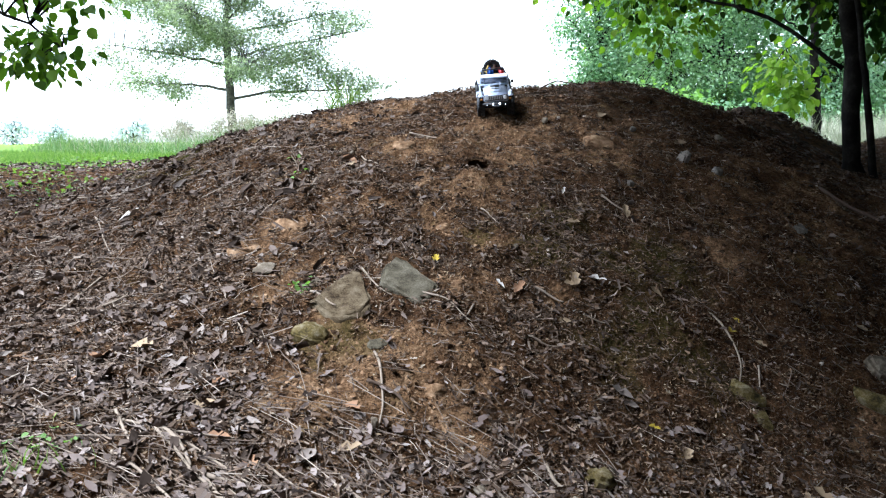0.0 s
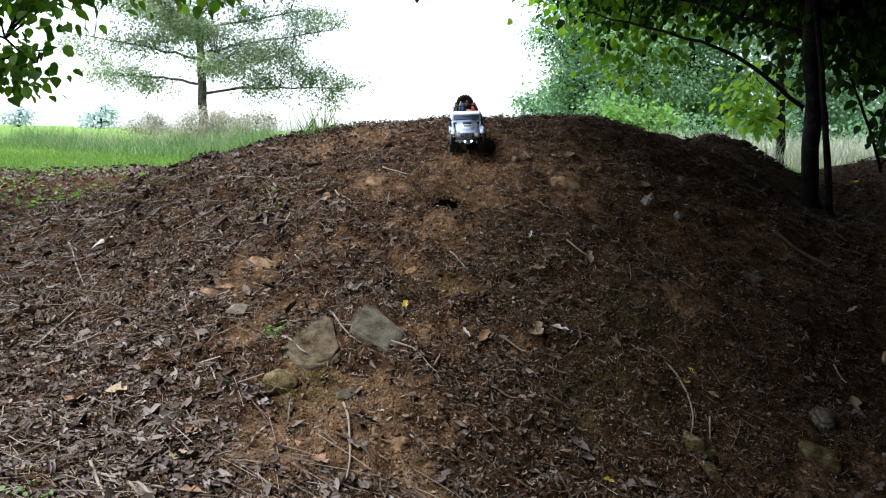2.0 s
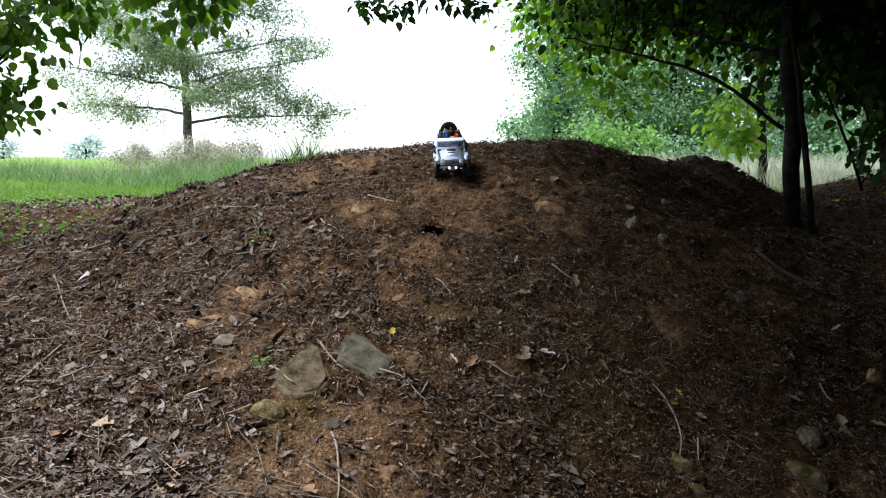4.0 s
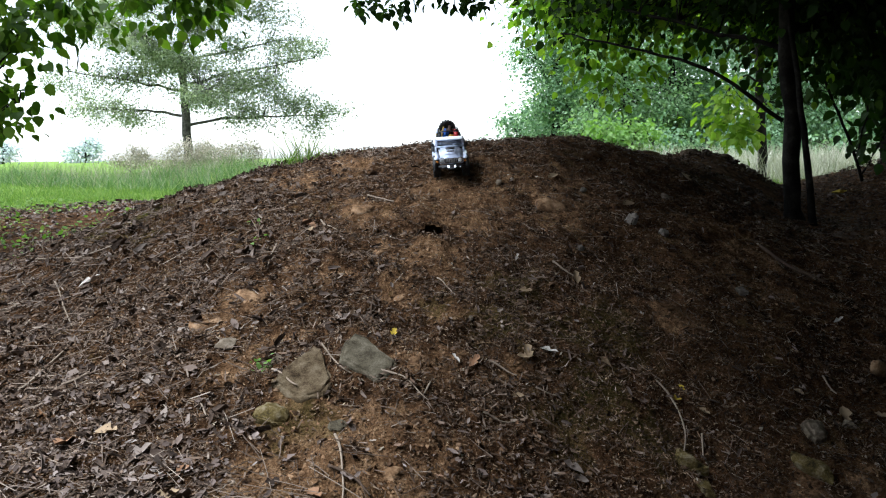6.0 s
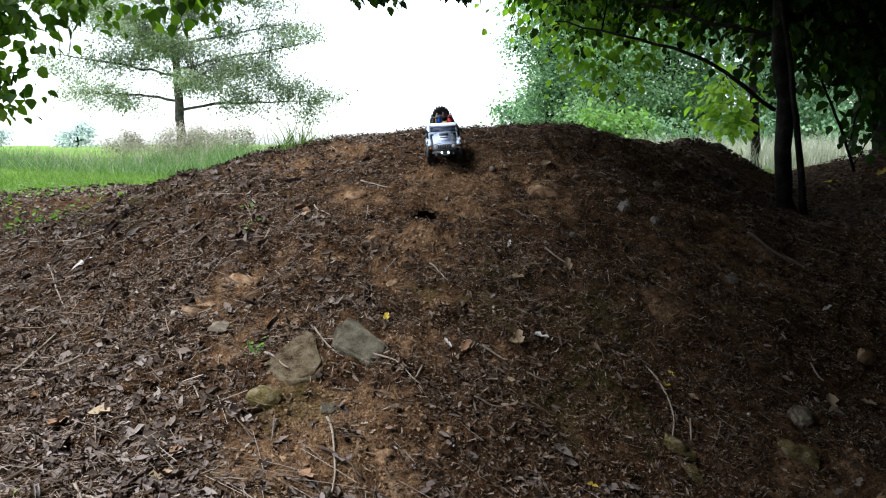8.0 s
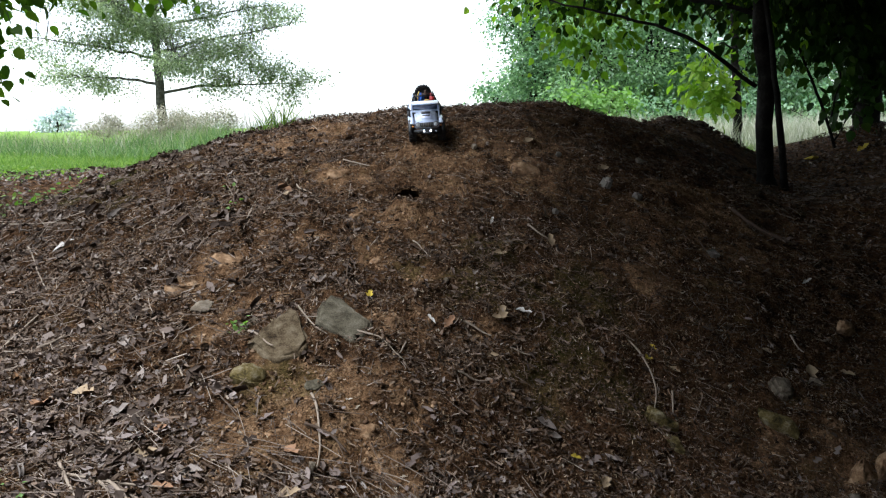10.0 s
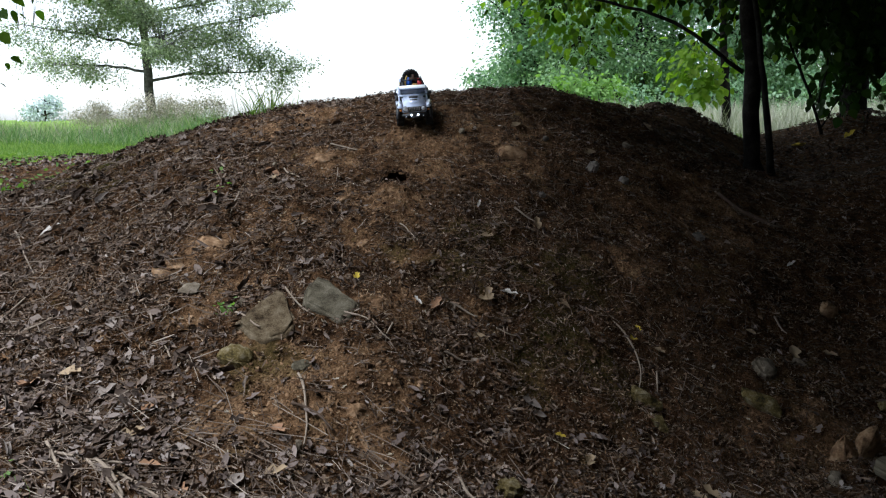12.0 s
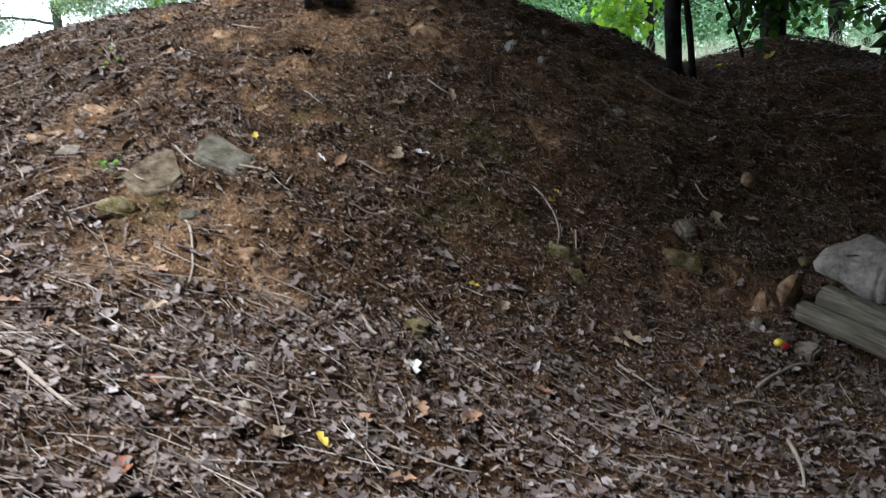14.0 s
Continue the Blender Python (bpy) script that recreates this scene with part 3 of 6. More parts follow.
x, y = land(17000, -3.0, 3.6, 0.5, 3.4, lambda x, y: smooth(2.9 - y + 0.6 * smooth(-x, 0.3, 1.2), 0.1, 1.2) * (1 - 0.85 * spots(x, y, CLAY_SPOTS)))
p, r = lying(x, y, 0.55, 0.008)
p[:, 2] += 0.012 * rng.uniform(size=len(x))
s = 0.010 + 0.028 * rng.uniform(size=len(x)) ** 2.6
v1, f1 = strew(TORN, TORN_F, p[::2], r[::2], np.stack([s * 0.9, s * rng.uniform(0.9, 1.6, len(x)), s * rng.uniform(0.2, 0.9, len(x))], 1)[::2])
v2, f2 = strew(CURL, CURL_F, p[1::2], r[1::2], np.stack([s * 0.9, s * rng.uniform(0.9, 1.7, len(x)), s * rng.uniform(0.3, 1.1, len(x))], 1)[1::2])
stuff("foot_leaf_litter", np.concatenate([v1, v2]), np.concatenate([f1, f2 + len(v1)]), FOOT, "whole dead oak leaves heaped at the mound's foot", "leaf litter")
x, y = land(15000, 2.6, 7.6, 5.2, 9.9, lambda x, y: 1 - field(x, y))
p, r = lying(x, y, 0.5, 0.008)
s = 0.012 + 0.035 * rng.uniform(size=len(x)) ** 2.5
v1, f1 = strew(CURL, CURL_F, p, r, np.stack([s * 0.8, s * rng.uniform(0.9, 1.9, len(x)), s * rng.uniform(0.4, 1.6, len(x))], 1))
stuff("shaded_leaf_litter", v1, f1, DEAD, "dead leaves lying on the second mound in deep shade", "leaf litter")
x, y = land(3200, -5.5, -1.7, 5.2, 9.3, lambda x, y: (1 - field(x, y)) * (0.6 + 0.4 * vnoise(x, y, 0.5, 39)))
p, r = lying(x, y, 0.5, 0.008)
s = 0.012 + 0.034 * rng.uniform(size=len(x)) ** 2.2
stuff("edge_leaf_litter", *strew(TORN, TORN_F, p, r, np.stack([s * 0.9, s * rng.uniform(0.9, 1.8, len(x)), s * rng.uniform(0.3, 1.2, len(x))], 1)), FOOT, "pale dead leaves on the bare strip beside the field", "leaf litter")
x, y = land(38000, -4.5, 7.5, 0.2, 11.0, thin_litter)
p, r = lying(x, y, 0.4, 0.004)
p[:, 2] += 0.006 * rng.uniform(size=len(x))
s = 0.0018 + 0.0042 * rng.uniform(size=len(x)) ** 1.5
stuff("chip_litter", *strew(SLIVER, SLIVER_F, p, r, np.stack([s, s * rng.uniform(2.0, 9.0, len(x)), s], 1)), CHIPS, "fine brown bark chips and leaf shreds on the soil", "leaf litter")

x, y = land(115000, -3.4, 4.2, 0.6, 7.0, lambda x, y: thin_litter(x, y) * (0.6 + 0.4 * vnoise(x, y, 0.25, 35)) * (1 - 0.45 * smooth(y, 2.6, 3.8) * smooth(x, -1.1, 0)) * (1 - 0.35 * smooth(x, 0.2, 1.2)) * (1 - 0.85 * spots(x, y, CLAY_SPOTS)))
p, r = lying(x, y, 0.5, 0.006)
p[:, 2] += 0.012 * rng.uniform(size=len(x))
s = 0.0016 + 0.0056 * rng.uniform(size=len(x)) ** 2.2
s = s * (1 - 0.25 * smooth(x, 0.2, 1.2))
stuff("shred_litter", *strew(SHRED, SHRED_F, p, r, np.stack([s, s * rng.uniform(3.0, 9.0, len(x)), s * rng.uniform(1.0, 3.0, len(x))], 1)), SHREDS, "curled brown shreds of dead leaf and bark", "leaf litter", flat=True)

x, y = land(110000, -1.8, 2.8, 1.5, 5.4, lambda x, y: np.clip(3.4 / np.hypot(x, y + 0.3), 0, 1) ** 1.2 * (0.65 + 0.35 * vnoise(x, y, 0.18, 37)) * (1 - 0.7 * spots(x, y, CLAY_SPOTS)))
p, r = lying(x, y, 0.7, 0.004)
p[:, 2] += 0.008 * rng.uniform(size=len(x))
s = 0.0022 + 0.0042 * rng.uniform(size=len(x)) ** 2
stuff("fine_debris", *strew(FLAKE, FLAKE_F, p, r, np.stack([s, s * rng.uniform(1.2, 4.5, len(x)), s], 1)), DEBRIS, "fine tan and rust-brown crumbs of leaf and bark on the clay", "leaf litter", flat=True)

ROD = [(math.cos(a) * 0.5, yy, math.sin(a) * 0.5) for yy in (-0.5, 0.0, 0.5) for a in (1.57, 3.5, -0.35)]
ROD = [(vx + (0.8 if abs(vy) < 0.1 else 0), vy, vz) for vx, vy, vz in ROD]
ROD_F = [(k * 3 + j, k * 3 + (j + 1) % 3, k * 3 + 3 + (j + 1) % 3, k * 3 + 3 + j) for k in (0, 1) for j in (0, 2)]
x, y = land(16000, -4.5, 5.5, 0.2, 8.0, thin_litter)
p, r = lying(x, y, 0.2, 0.008)
ln = 0.03 + 0.13 * rng.uniform(size=len(x)) ** 2.5
wd = rng.uniform(0.0013, 0.0034, len(x))
stuff("twig_litter", *strew(ROD, ROD_F, p, r, np.stack([wd, ln, wd], 1)), TWIG, "thin dry twigs and stalks strewn over the soil", "twigs")

ICO = bmesh.new()
bmesh.ops.create_icosphere(ICO, subdivisions=1, radius=0.5)
x, y = land(1500, -2.6, 1.4, 0.9, 2.6, lambda x, y: smooth(2.7 - y, 0.0, 0.8) * (1 - 0.7 * smooth(x, -0.6, 0.8)))
p, r = lying(x, y, 0.12, 0.016)
a = rng.normal(size=len(x)) * 0.5 + 2.5
tip = np.stack([np.cos(a), np.sin(a), np.zeros_like(a)], 1)
up = ground_normal(x, y)
tip -= up * (tip * up).sum(1, keepdims=True)
wd = rng.uniform(0.0016, 0.0034, len(x))
stuff("stalk_litter", *strew(ROD, ROD_F, p, frames(tip, up), np.stack([wd, rng.uniform(0.07, 0.24, len(x)), wd], 1)), TWIG, "long dry stalks lying over the leaves at the foot", "twigs")
x, y = land(1300, -2.6, -0.3, 1.9, 5.2, lambda x, y: smooth(-x, 0.2, 1.0))
p, r = lying(x, y, 0.15, 0.014)
wd = rng.uniform(0.0018, 0.0042, len(x))
stuff("flank_stalks", *strew(ROD, ROD_F, p, r, np.stack([wd, 0.06 + 0.16 * rng.uniform(size=len(x)) ** 1.6, wd], 1)), TWIG, "pale dry stalks and twigs across the littered flank", "twigs")
PEB = np.array([tuple(v.co) for v in ICO.verts]) * (1 + 0.22 * rng.normal(size=(len(ICO.verts), 1)))
PEB_F = [tuple(v.index for v in f.verts) for f in ICO.faces]
ICO.free()
x, y = land(3500, -3.5, 4.5, 0.8, 7.0, thin_litter)
p, r = lying(x, y, 0.5, 0.002)
s = 0.005 + 0.022 * rng.uniform(size=len(x)) ** 4
stuff("pebble_litter", *strew(PEB, PEB_F, p, r, np.stack([s, s * rng.uniform(0.8, 1.5, len(x)), s * 0.7], 1)), GRIT, "small tan pebbles and crumbs of clay in the soil", "pebbles", flat=True)
OCTA = [(0.55, 0, -0.25), (-0.5, 0.1, -0.2), (0.05, 0.6, -0.3), (-0.1, -0.55, -0.2), (0.1, 0.05, 0.5)]
OCTA_F = [(0, 2, 4), (2, 1, 4), (1, 3, 4), (3, 0, 4)]
x, y = land(40000, -3.5, 4.5, 0.8, 7.0, lambda x, y: thin_litter(x, y) * (0.55 + 0.45 * vnoise(x, y, 0.16, 33)))
p, r = lying(x, y, 0.8, 0.0)
s = 0.005 + 0.026 * rng.uniform(size=len(x)) ** 3.5
stuff("soil_crumbs", *strew(OCTA, OCTA_F, p, r, np.stack([s, s * rng.uniform(0.7, 1.5, len(x)), s * rng.uniform(0.6, 1.0, len(x))], 1)), EARTHY, "loose dark crumbs of soil between the dead leaves", "soil", flat=True)
x, y = land(5000, 2.2, 7.4, 5.2, 9.8, lambda x, y: 1 - field(x, y))
p, r = lying(x, y, 0.7, 0.0)
s = 0.012 + 0.05 * rng.uniform(size=len(x)) ** 4
stuff("ridge_crumbs", *strew(OCTA, OCTA_F, p, r, np.stack([s, s * rng.uniform(0.7, 1.4, len(x)), s * 0.8], 1)), EARTHY, "lumps of dark soil on the shaded ridge", "soil", flat=True)
a = rng.uniform(0, 2 * np.pi, 260)
d = rng.uniform(0.92, 1.25, 260)
x, y = HOLE[0] + 0.078 * d * np.cos(a), HOLE[1] + 0.056 * d * np.sin(a)
p, r = lying(x, y, 0.8, 0.003)
s = rng.uniform(0.007, 0.018, 260)
stuff("burrow_spoil", *strew(OCTA, OCTA_F, p, r, np.stack([s, s * 0.9, s * 0.8], 1)), EARTHY, "crumbs of soil heaped round a small burrow", "soil", flat=True)
x, y = land(7500, -1.6, 2.6, 1.6, 5.6, lambda x, y: spots(x, y, CLAY_SPOTS))
p, r = lying(x, y, 0.6, 0.001)
s = 0.004 + 0.018 * rng.uniform(size=len(x)) ** 3.5
stuff("clay_crumbs", *strew(OCTA, OCTA_F, p, r, np.stack([s, s * rng.uniform(0.8, 1.4, len(x)), s * 0.8], 1)), CRUMB, "crumbs of dry orange clay on the bare patches", "soil", flat=True)
x, y = land(7500, -1.8, 3.6, 0.8, 6.0, lambda x, y: smooth(x, -1.6, 0.2) * (1 - field(x, y)))
p, r = lying(x, y, 0.35, 0.006)
s = 0.004 + 0.010 * rng.uniform(size=len(x)) ** 2
stuff("pale_flecks", *strew(TORN, TORN_F, p, r, np.stack([s, s * rng.uniform(0.8, 2.4, len(x)), s], 1)), FLECK, "pale bits of bleached bark and husk in the soil", "leaf litter")

# ---------------------------------------------------------------- stones
def on_ground(x, y, yaw=0.0, sink=0.0, tilt=0.0):
    """A pose that lies on the slope at x, y, turned by yaw degrees."""
    n = Vector(ground_normal(np.array([x]), np.array([y]))[0])
    q = Vector((0, 0, 1)).rotation_difference(n).to_matrix().to_4x4()
    return Matrix.Translation((x, y, float(ground_z(x, y)) - sink)) @ q @ pose(0, 0, 0, tilt, 0, yaw)


def stone_mesh(lx, ly, lz, seed, block, rough=1.0):
    """A stone: block 0 is a knobbly lump, block 1 a flat slab with broken edges."""
    r = random.Random(seed)
    bm = bmesh.new()
    if block > 0.6:
        n = r.choice((5, 6, 7))
        low, high = [], []
        for k in range(n):
            a = 2 * math.pi * (k + r.uniform(-0.28, 0.28)) / n
            d = r.uniform(0.42, 0.56)
            p = Vector((d * math.cos(a), d * math.sin(a), 0))
            low.append(bm.verts.new((p.x * 1.12, p.y * 1.12, -0.5)))
            high.append(bm.verts.new((p.x * 0.92, p.y * 0.92, 0.5 + r.uniform(-0.16, 0.16))))
        bmesh.ops.convex_hull(bm, input=bm.verts)
    else:
        for k in range(15):
            d = Vector((r.gauss(0, 1), r.gauss(0, 1), r.gauss(0, 1))).normalized() * r.uniform(0.46, 0.56)
            bm.verts.new(d)
        bmesh.ops.convex_hull(bm, input=bm.verts)
    bmesh.ops.delete(bm, geom=[v for v in bm.verts if not v.link_faces], context="VERTS")
    bmesh.ops.dissolve_limit(bm, angle_limit=0.12, verts=bm.verts, edges=bm.edges)
    for v in bm.verts:
        v.co = Vector((v.co.x * lx, v.co.y * ly, v.co.z * lz))
    small = min(lx, ly, lz)
    bmesh.ops.bevel(bm, geom=list(bm.edges), offset=small * (0.22 if block > 0.6 else 0.10), segments=2, affect="EDGES", clamp_overlap=True)
    bmesh.ops.triangulate(bm, faces=bm.faces)
    bmesh.ops.subdivide_edges(bm, edges=[e for e in bm.edges if e.calc_length() > small * 0.3], cuts=2, use_grid_fill=True)
    off = Vector((r.uniform(0, 50), r.uniform(0, 50), r.uniform(0, 50)))
    bm.normal_update()
    for v in bm.verts:
        c = v.co / small
        v.co += v.normal * small * rough * (0.10 * noise.noise(c * 1.3 + off) + 0.05 * noise.noise(c * 4 + off) + 0.03 * noise.noise(c * 9 + off))
    bmesh.ops.recalc_face_normals(bm, faces=bm.faces)
    me = bpy.data.meshes.new("stone")
    bm.to_mesh(me)
    bm.free()
    return me


def stone(name, label, x, y, lx, ly, lz, yaw, mat, seed, block=0.5, sink=0.3, tilt=0, flat=False):
    ob = put(name, stone_mesh(lx, ly, lz, seed, block, 1.4 if "clod" in name else 0.9 if name == "boulder" else 1.3), mat, flat=flat)
    if "clod" not in name and name != "boulder":
        ob.data.set_sharp_from_angle(angle=radians(38))
    ob.matrix_world = on_ground(x, y, yaw, lz * (sink - 0.25), tilt)
    return tagged(ob, label, "clod" if "clod" in name else "stone", group="stones on the mound" if lx < 0.2 else "")


def slab(name, label, x, y, outline, thick, tilt, mat, seed, proud):
    """A flat broken stone of a given outline, bevelled and weathered, bedded in the slope."""
    r = random.Random(seed)
    bm = bmesh.new()
    mid = Vector((sum(p[0] for p in outline) / len(outline), sum(p[1] for p in outline) / len(outline)))
    rings = []
    for z, k in ((-thick, 1.12), (-0.25 * thick, 1.04), (0.0, 0.96)):
        rings.append([bm.verts.new((mid.x + (px - mid.x) * k, mid.y + (py - mid.y) * k, z + (r.uniform(-0.1, 0.1) * thick if z == 0 else 0))) for px, py in outline])
    n = len(outline)
    for lo, hi in zip(rings, rings[1:]):
        for k in range(n):
            bm.faces.new((lo[k], lo[(k + 1) % n], hi[(k + 1) % n], hi[k]))
    bm.faces.new(rings[0][::-1]), bm.faces.new(rings[-1])
    bmesh.ops.bevel(bm, geom=[e for e in bm.edges if e.verts[0] in rings[-1] and e.verts[1] in rings[-1]], offset=thick * 0.14, segments=2, affect="EDGES", clamp_overlap=True)
    bmesh.ops.triangulate(bm, faces=bm.faces)
    for _ in range(3):
        bmesh.ops.subdivide_edges(bm, edges=[e for e in bm.edges if e.calc_length() > 0.02], cuts=1, use_grid_fill=True)
    bmesh.ops.triangulate(bm, faces=bm.faces)
    off = Vector((r.uniform(0, 50), r.uniform(0, 50), 0))
    bm.normal_update()
    for v in bm.verts:
        c = v.co * 14
        v.co += v.normal * (0.011 * noise.noise(c * 0.6 + off) + 0.006 * noise.noise(c * 1.9 + off) + 0.0028 * noise.noise(c * 6 + off))
    bmesh.ops.recalc_face_normals(bm, faces=bm.faces)
    me = bpy.data.meshes.new(name)
    bm.to_mesh(me)
    bm.free()
    ob = put(name, me, mat)
    me.set_sharp_from_angle(angle=radians(42))
    ob.matrix_world = on_ground(x, y, 0, -proud, tilt)
    return tagged(ob, label, "stone", group="stones on the mound")


slab("flat_stone", "grey-brown flat slab of stone lying on the clay slope", -0.145, 2.885, [(-0.105, 0.04), (-0.06, 0.125), (-0.02, 0.115), (0.105, -0.045), (0.09, -0.12), (0.035, -0.14), (-0.105, -0.03)], 0.06, 4, SLATE, 6, 0.042)
slab("flat_stone", "brown three-cornered slab half buried in clay", -0.385, 2.85, [(0.015, 0.155), (0.04, 0.13), (0.07, 0.03), (0.105, -0.07), (0.07, -0.15), (0.0, -0.17), (-0.06, -0.14), (-0.12, -0.07), (-0.085, 0.0), (-0.04, 0.085)], 0.07, 0, BEDROCK, 12, 0.017)
stone("mossy_stone", "mossy yellow-brown stone bedded in the slope", -0.49, 2.63, 0.14, 0.17, 0.12, 20, MOSSY, 51, 0.3, 0.45)
stone("small_stone", "pale tan rounded stone on dead leaves", -0.74, 3.10, 0.11, 0.09, 0.06, 10, TANROCK, 9, 0.3, 0.2)
stone("small_stone", "pale tan pebble beside a flat slab", -0.51, 2.95, 0.06, 0.05, 0.045, 30, TANROCK, 10, 0.2, 0.1)
stone("stone_flake", "dark brown flat flake of stone", -0.24, 2.56, 0.09, 0.06, 0.035, 5, SLATE, 11, 0.5, 0.3)
stone("small_stone", "tan angular stone in shaded soil", 1.70, 3.02, 0.13, 0.12, 0.08, -20, TANROCK, 12, 0.7, 0.25)
stone("mossy_stone", "long mossy stone leaning down the shaded slope", 1.61, 2.84, 0.21, 0.10, 0.08, -50, MOSSY, 13, 0.6, 0.2)
stone("small_stone", "tan wedge of stone at the end of a twig", 1.08, 2.74, 0.17, 0.08, 0.07, -32, MOSSY, 57, 0.3, 0.2)
stone("stone_flake", "yellowish flake of stone below a wedge", 1.11, 2.65, 0.11, 0.06, 0.04, -35, MOSSY, 15, 0.7, 0.2)
stone("small_stone", "pale tan lump of stone in shade", 1.90, 3.11, 0.09, 0.08, 0.06, 10, TANROCK, 16, 0.4, 0.2)
stone("clay_clod", "upright reddish-brown clod of clay", 1.93, 2.57, 0.11, 0.13, 0.20, 0, CLOD, 17, 0.3, 0.05)
stone("clay_clod", "brown clod of clay leaning on its neighbour", 1.83, 2.60, 0.15, 0.11, 0.15, 15, CLOD, 18, 0.3, 0.25)
stone("small_stone", "round tan pebble on dark litter", 1.72, 2.45, 0.07, 0.06, 0.05, 0, TANROCK, 19, 0.1, 0.1)
stone("clay_clod", "orange-brown clod in the shaded slope", 2.24, 3.50, 0.13, 0.13, 0.10, 0, CLOD, 20, 0.3, 0.25)
stone("small_stone", "squared brown stone at the foot of the mound", 0.44, 2.16, 0.13, 0.10, 0.08, 8, MOSSY, 21, 0.9, 0.4)
stone("small_stone", "narrow pale stone standing among twigs", -0.23, 2.15, 0.035, 0.04, 0.06, 0, TANROCK, 22, 0.5, 0.0)
stone("small_stone", "pale grey upright chip of stone", 1.25, 4.24, 0.07, 0.09, 0.10, 10, LIMESTONE, 23, 0.8, 0.25)
stone("small_stone", "small grey chip beside a larger one", 1.42, 4.2, 0.06, 0.06, 0.05, 40, LIMESTONE, 24, 0.7, 0.2)
stone("clay_clod", "tan clod of clay high on the slope", 0.82, 4.28, 0.20, 0.15, 0.11, 0, CLOD, 25, 0.4, 0.5)
stone("clay_clod", "tan clod of clay pressed into the slope", -0.21, 4.22, 0.20, 0.14, 0.11, 12, CLOD, 26, 0.4, 0.5)
stone("clay_clod", "orange lump of dry clay", -0.71, 3.48, 0.19, 0.13, 0.10, -12, CLOD, 27, 0.3, 0.42)
stone("clay_clod", "orange crumbling lump of clay", -0.86, 3.30, 0.17, 0.13, 0.09, 20, CLOD, 58, 0.22, 0.5)
stone("clay_clod", "orange crumbling clod beside a flat slab", 0.03, 2.88, 0.13, 0.10, 0.08, 30, CLOD, 53, 0.3, 0.45)
stone("clay_clod", "small orange clod of clay", -0.02, 3.37, 0.09, 0.07, 0.05, 70, CLOD, 54, 0.3, 0.45)
stone("clay_clod", "pale orange clod of clay in the bare streak", -0.05, 2.36, 0.12, 0.10, 0.06, 10, CLOD, 55, 0.3, 0.55)
stone("clay_clod", "tan clod of clay below the burrow", -0.09, 3.75, 0.10, 0.08, 0.06, 0, CLOD, 56, 0.3, 0.4)
boulder = stone("boulder", "pale grey weathered boulder at the foot of the mound", 2.38, 2.70, 0.48, 0.54, 0.46, 25, BOULDER, 35, 0.5, 0.22, 14)


def weather(ob, side):
    """Undercuts a boulder on one side, slopes its top down to that side and pits its skin."""
    side = ob.matrix_world.to_3x3().inverted() @ Vector(side).normalized()
    up = ob.matrix_world.to_3x3().inverted() @ Vector((0, 0, 1))
    bm = bmesh.new()
    bm.from_mesh(ob.data)
    bmesh.ops.triangulate(bm, faces=bm.faces)
    for _ in range(2):
        bmesh.ops.subdivide_edges(bm, edges=[e for e in bm.edges if e.calc_length() > 0.022], cuts=1, use_grid_fill=True)
        bmesh.ops.triangulate(bm, faces=bm.faces)
    bm.normal_update()
    for v in bm.verts:
        c, n = v.co.copy(), v.normal.copy()
        s, h = c.dot(side), c.dot(up)
        low = min(1.0, max(0.0, (0.13 - h) / 0.26))
        v.co -= side * max(0.0, s + 0.05) * 0.75 * low
        v.co -= up * (0.03 + 0.30 * max(0.0, s - 0.02)) * min(1.0, max(0.0, h / 0.12))
        v.co += n * (0.022 * noise.noise(c * 6) + 0.012 * noise.noise(c * 15) - 0.016 * abs(noise.noise(c * 9 + side * 3)) + 0.005 * noise.noise(c * 45))
    bm.to_mesh(ob.data)
    bm.free()


weather(boulder, (-0.75, 0.66, 0))
stone("small_stone", "small mossy stone beside a pale boulder", 2.15, 2.84, 0.07, 0.06, 0.06, 40, MOSSY, 36, 0.3, 0.15)
stone("small_stone", "tan flat piece of stone on the litter", 1.81, 2.27, 0.12, 0.13, 0.04, -35, TANROCK, 32, 0.7, 0.1)
for k, (x, y, s) in enumerate([(-0.05, 1.82, 0.045), (-0.06, 1.71, 0.04), (-0.03, 1.61, 0.045), (-0.04, 1.53, 0.04), (-0.05, 1.50, 0.035), (1.74, 2.48, 0.05), (1.71, 3.81, 0.07), (0.08, 1.95, 0.045), (-0.02, 1.78, 0.04), (0.9, 3.9, 0.05), (0.55, 4.5, 0.05), (1.6, 4.75, 0.06), (2.1, 5.4, 0.07), (-0.5, 4.3, 0.045), (0.28, 3.2, 0.035), (1.05, 4.55, 0.05), (2.5, 5.9, 0.08), (2.75, 6.3, 0.09), (-1.35, 3.7, 0.04), (0.35, 2.0, 0.04), (0.16, 1.86, 0.035)]):
    stone("small_stone", "small tan stone lying in the soil", x, y, s, s * 0.85, s * 0.7, 47 * k, TANROCK if k % 3 else LIMESTONE, 40 + k, 0.3, -0.1)

for k, (x, y, sz) in enumerate([(2.3, 8.1, 0.14), (2.55, 8.25, 0.2), (2.8, 8.2, 0.16), (3.0, 8.4, 0.22), (3.2, 8.45, 0.18), (3.4, 8.5, 0.24), (3.6, 8.6, 0.18), (3.75, 8.65, 0.2), (3.9, 8.7, 0.16), (2.9, 7.7, 0.14), (3.3, 7.9, 0.16), (2.5, 7.4, 0.13)]):
    stone("clay_clod", "rough brown clod on the ridge beyond the mound", x, y, sz, sz * 0.8, sz * 0.7, 53 * k, SOILCLOD, 70 + k, 0.7 if k % 2 else 0.4, 0.62)


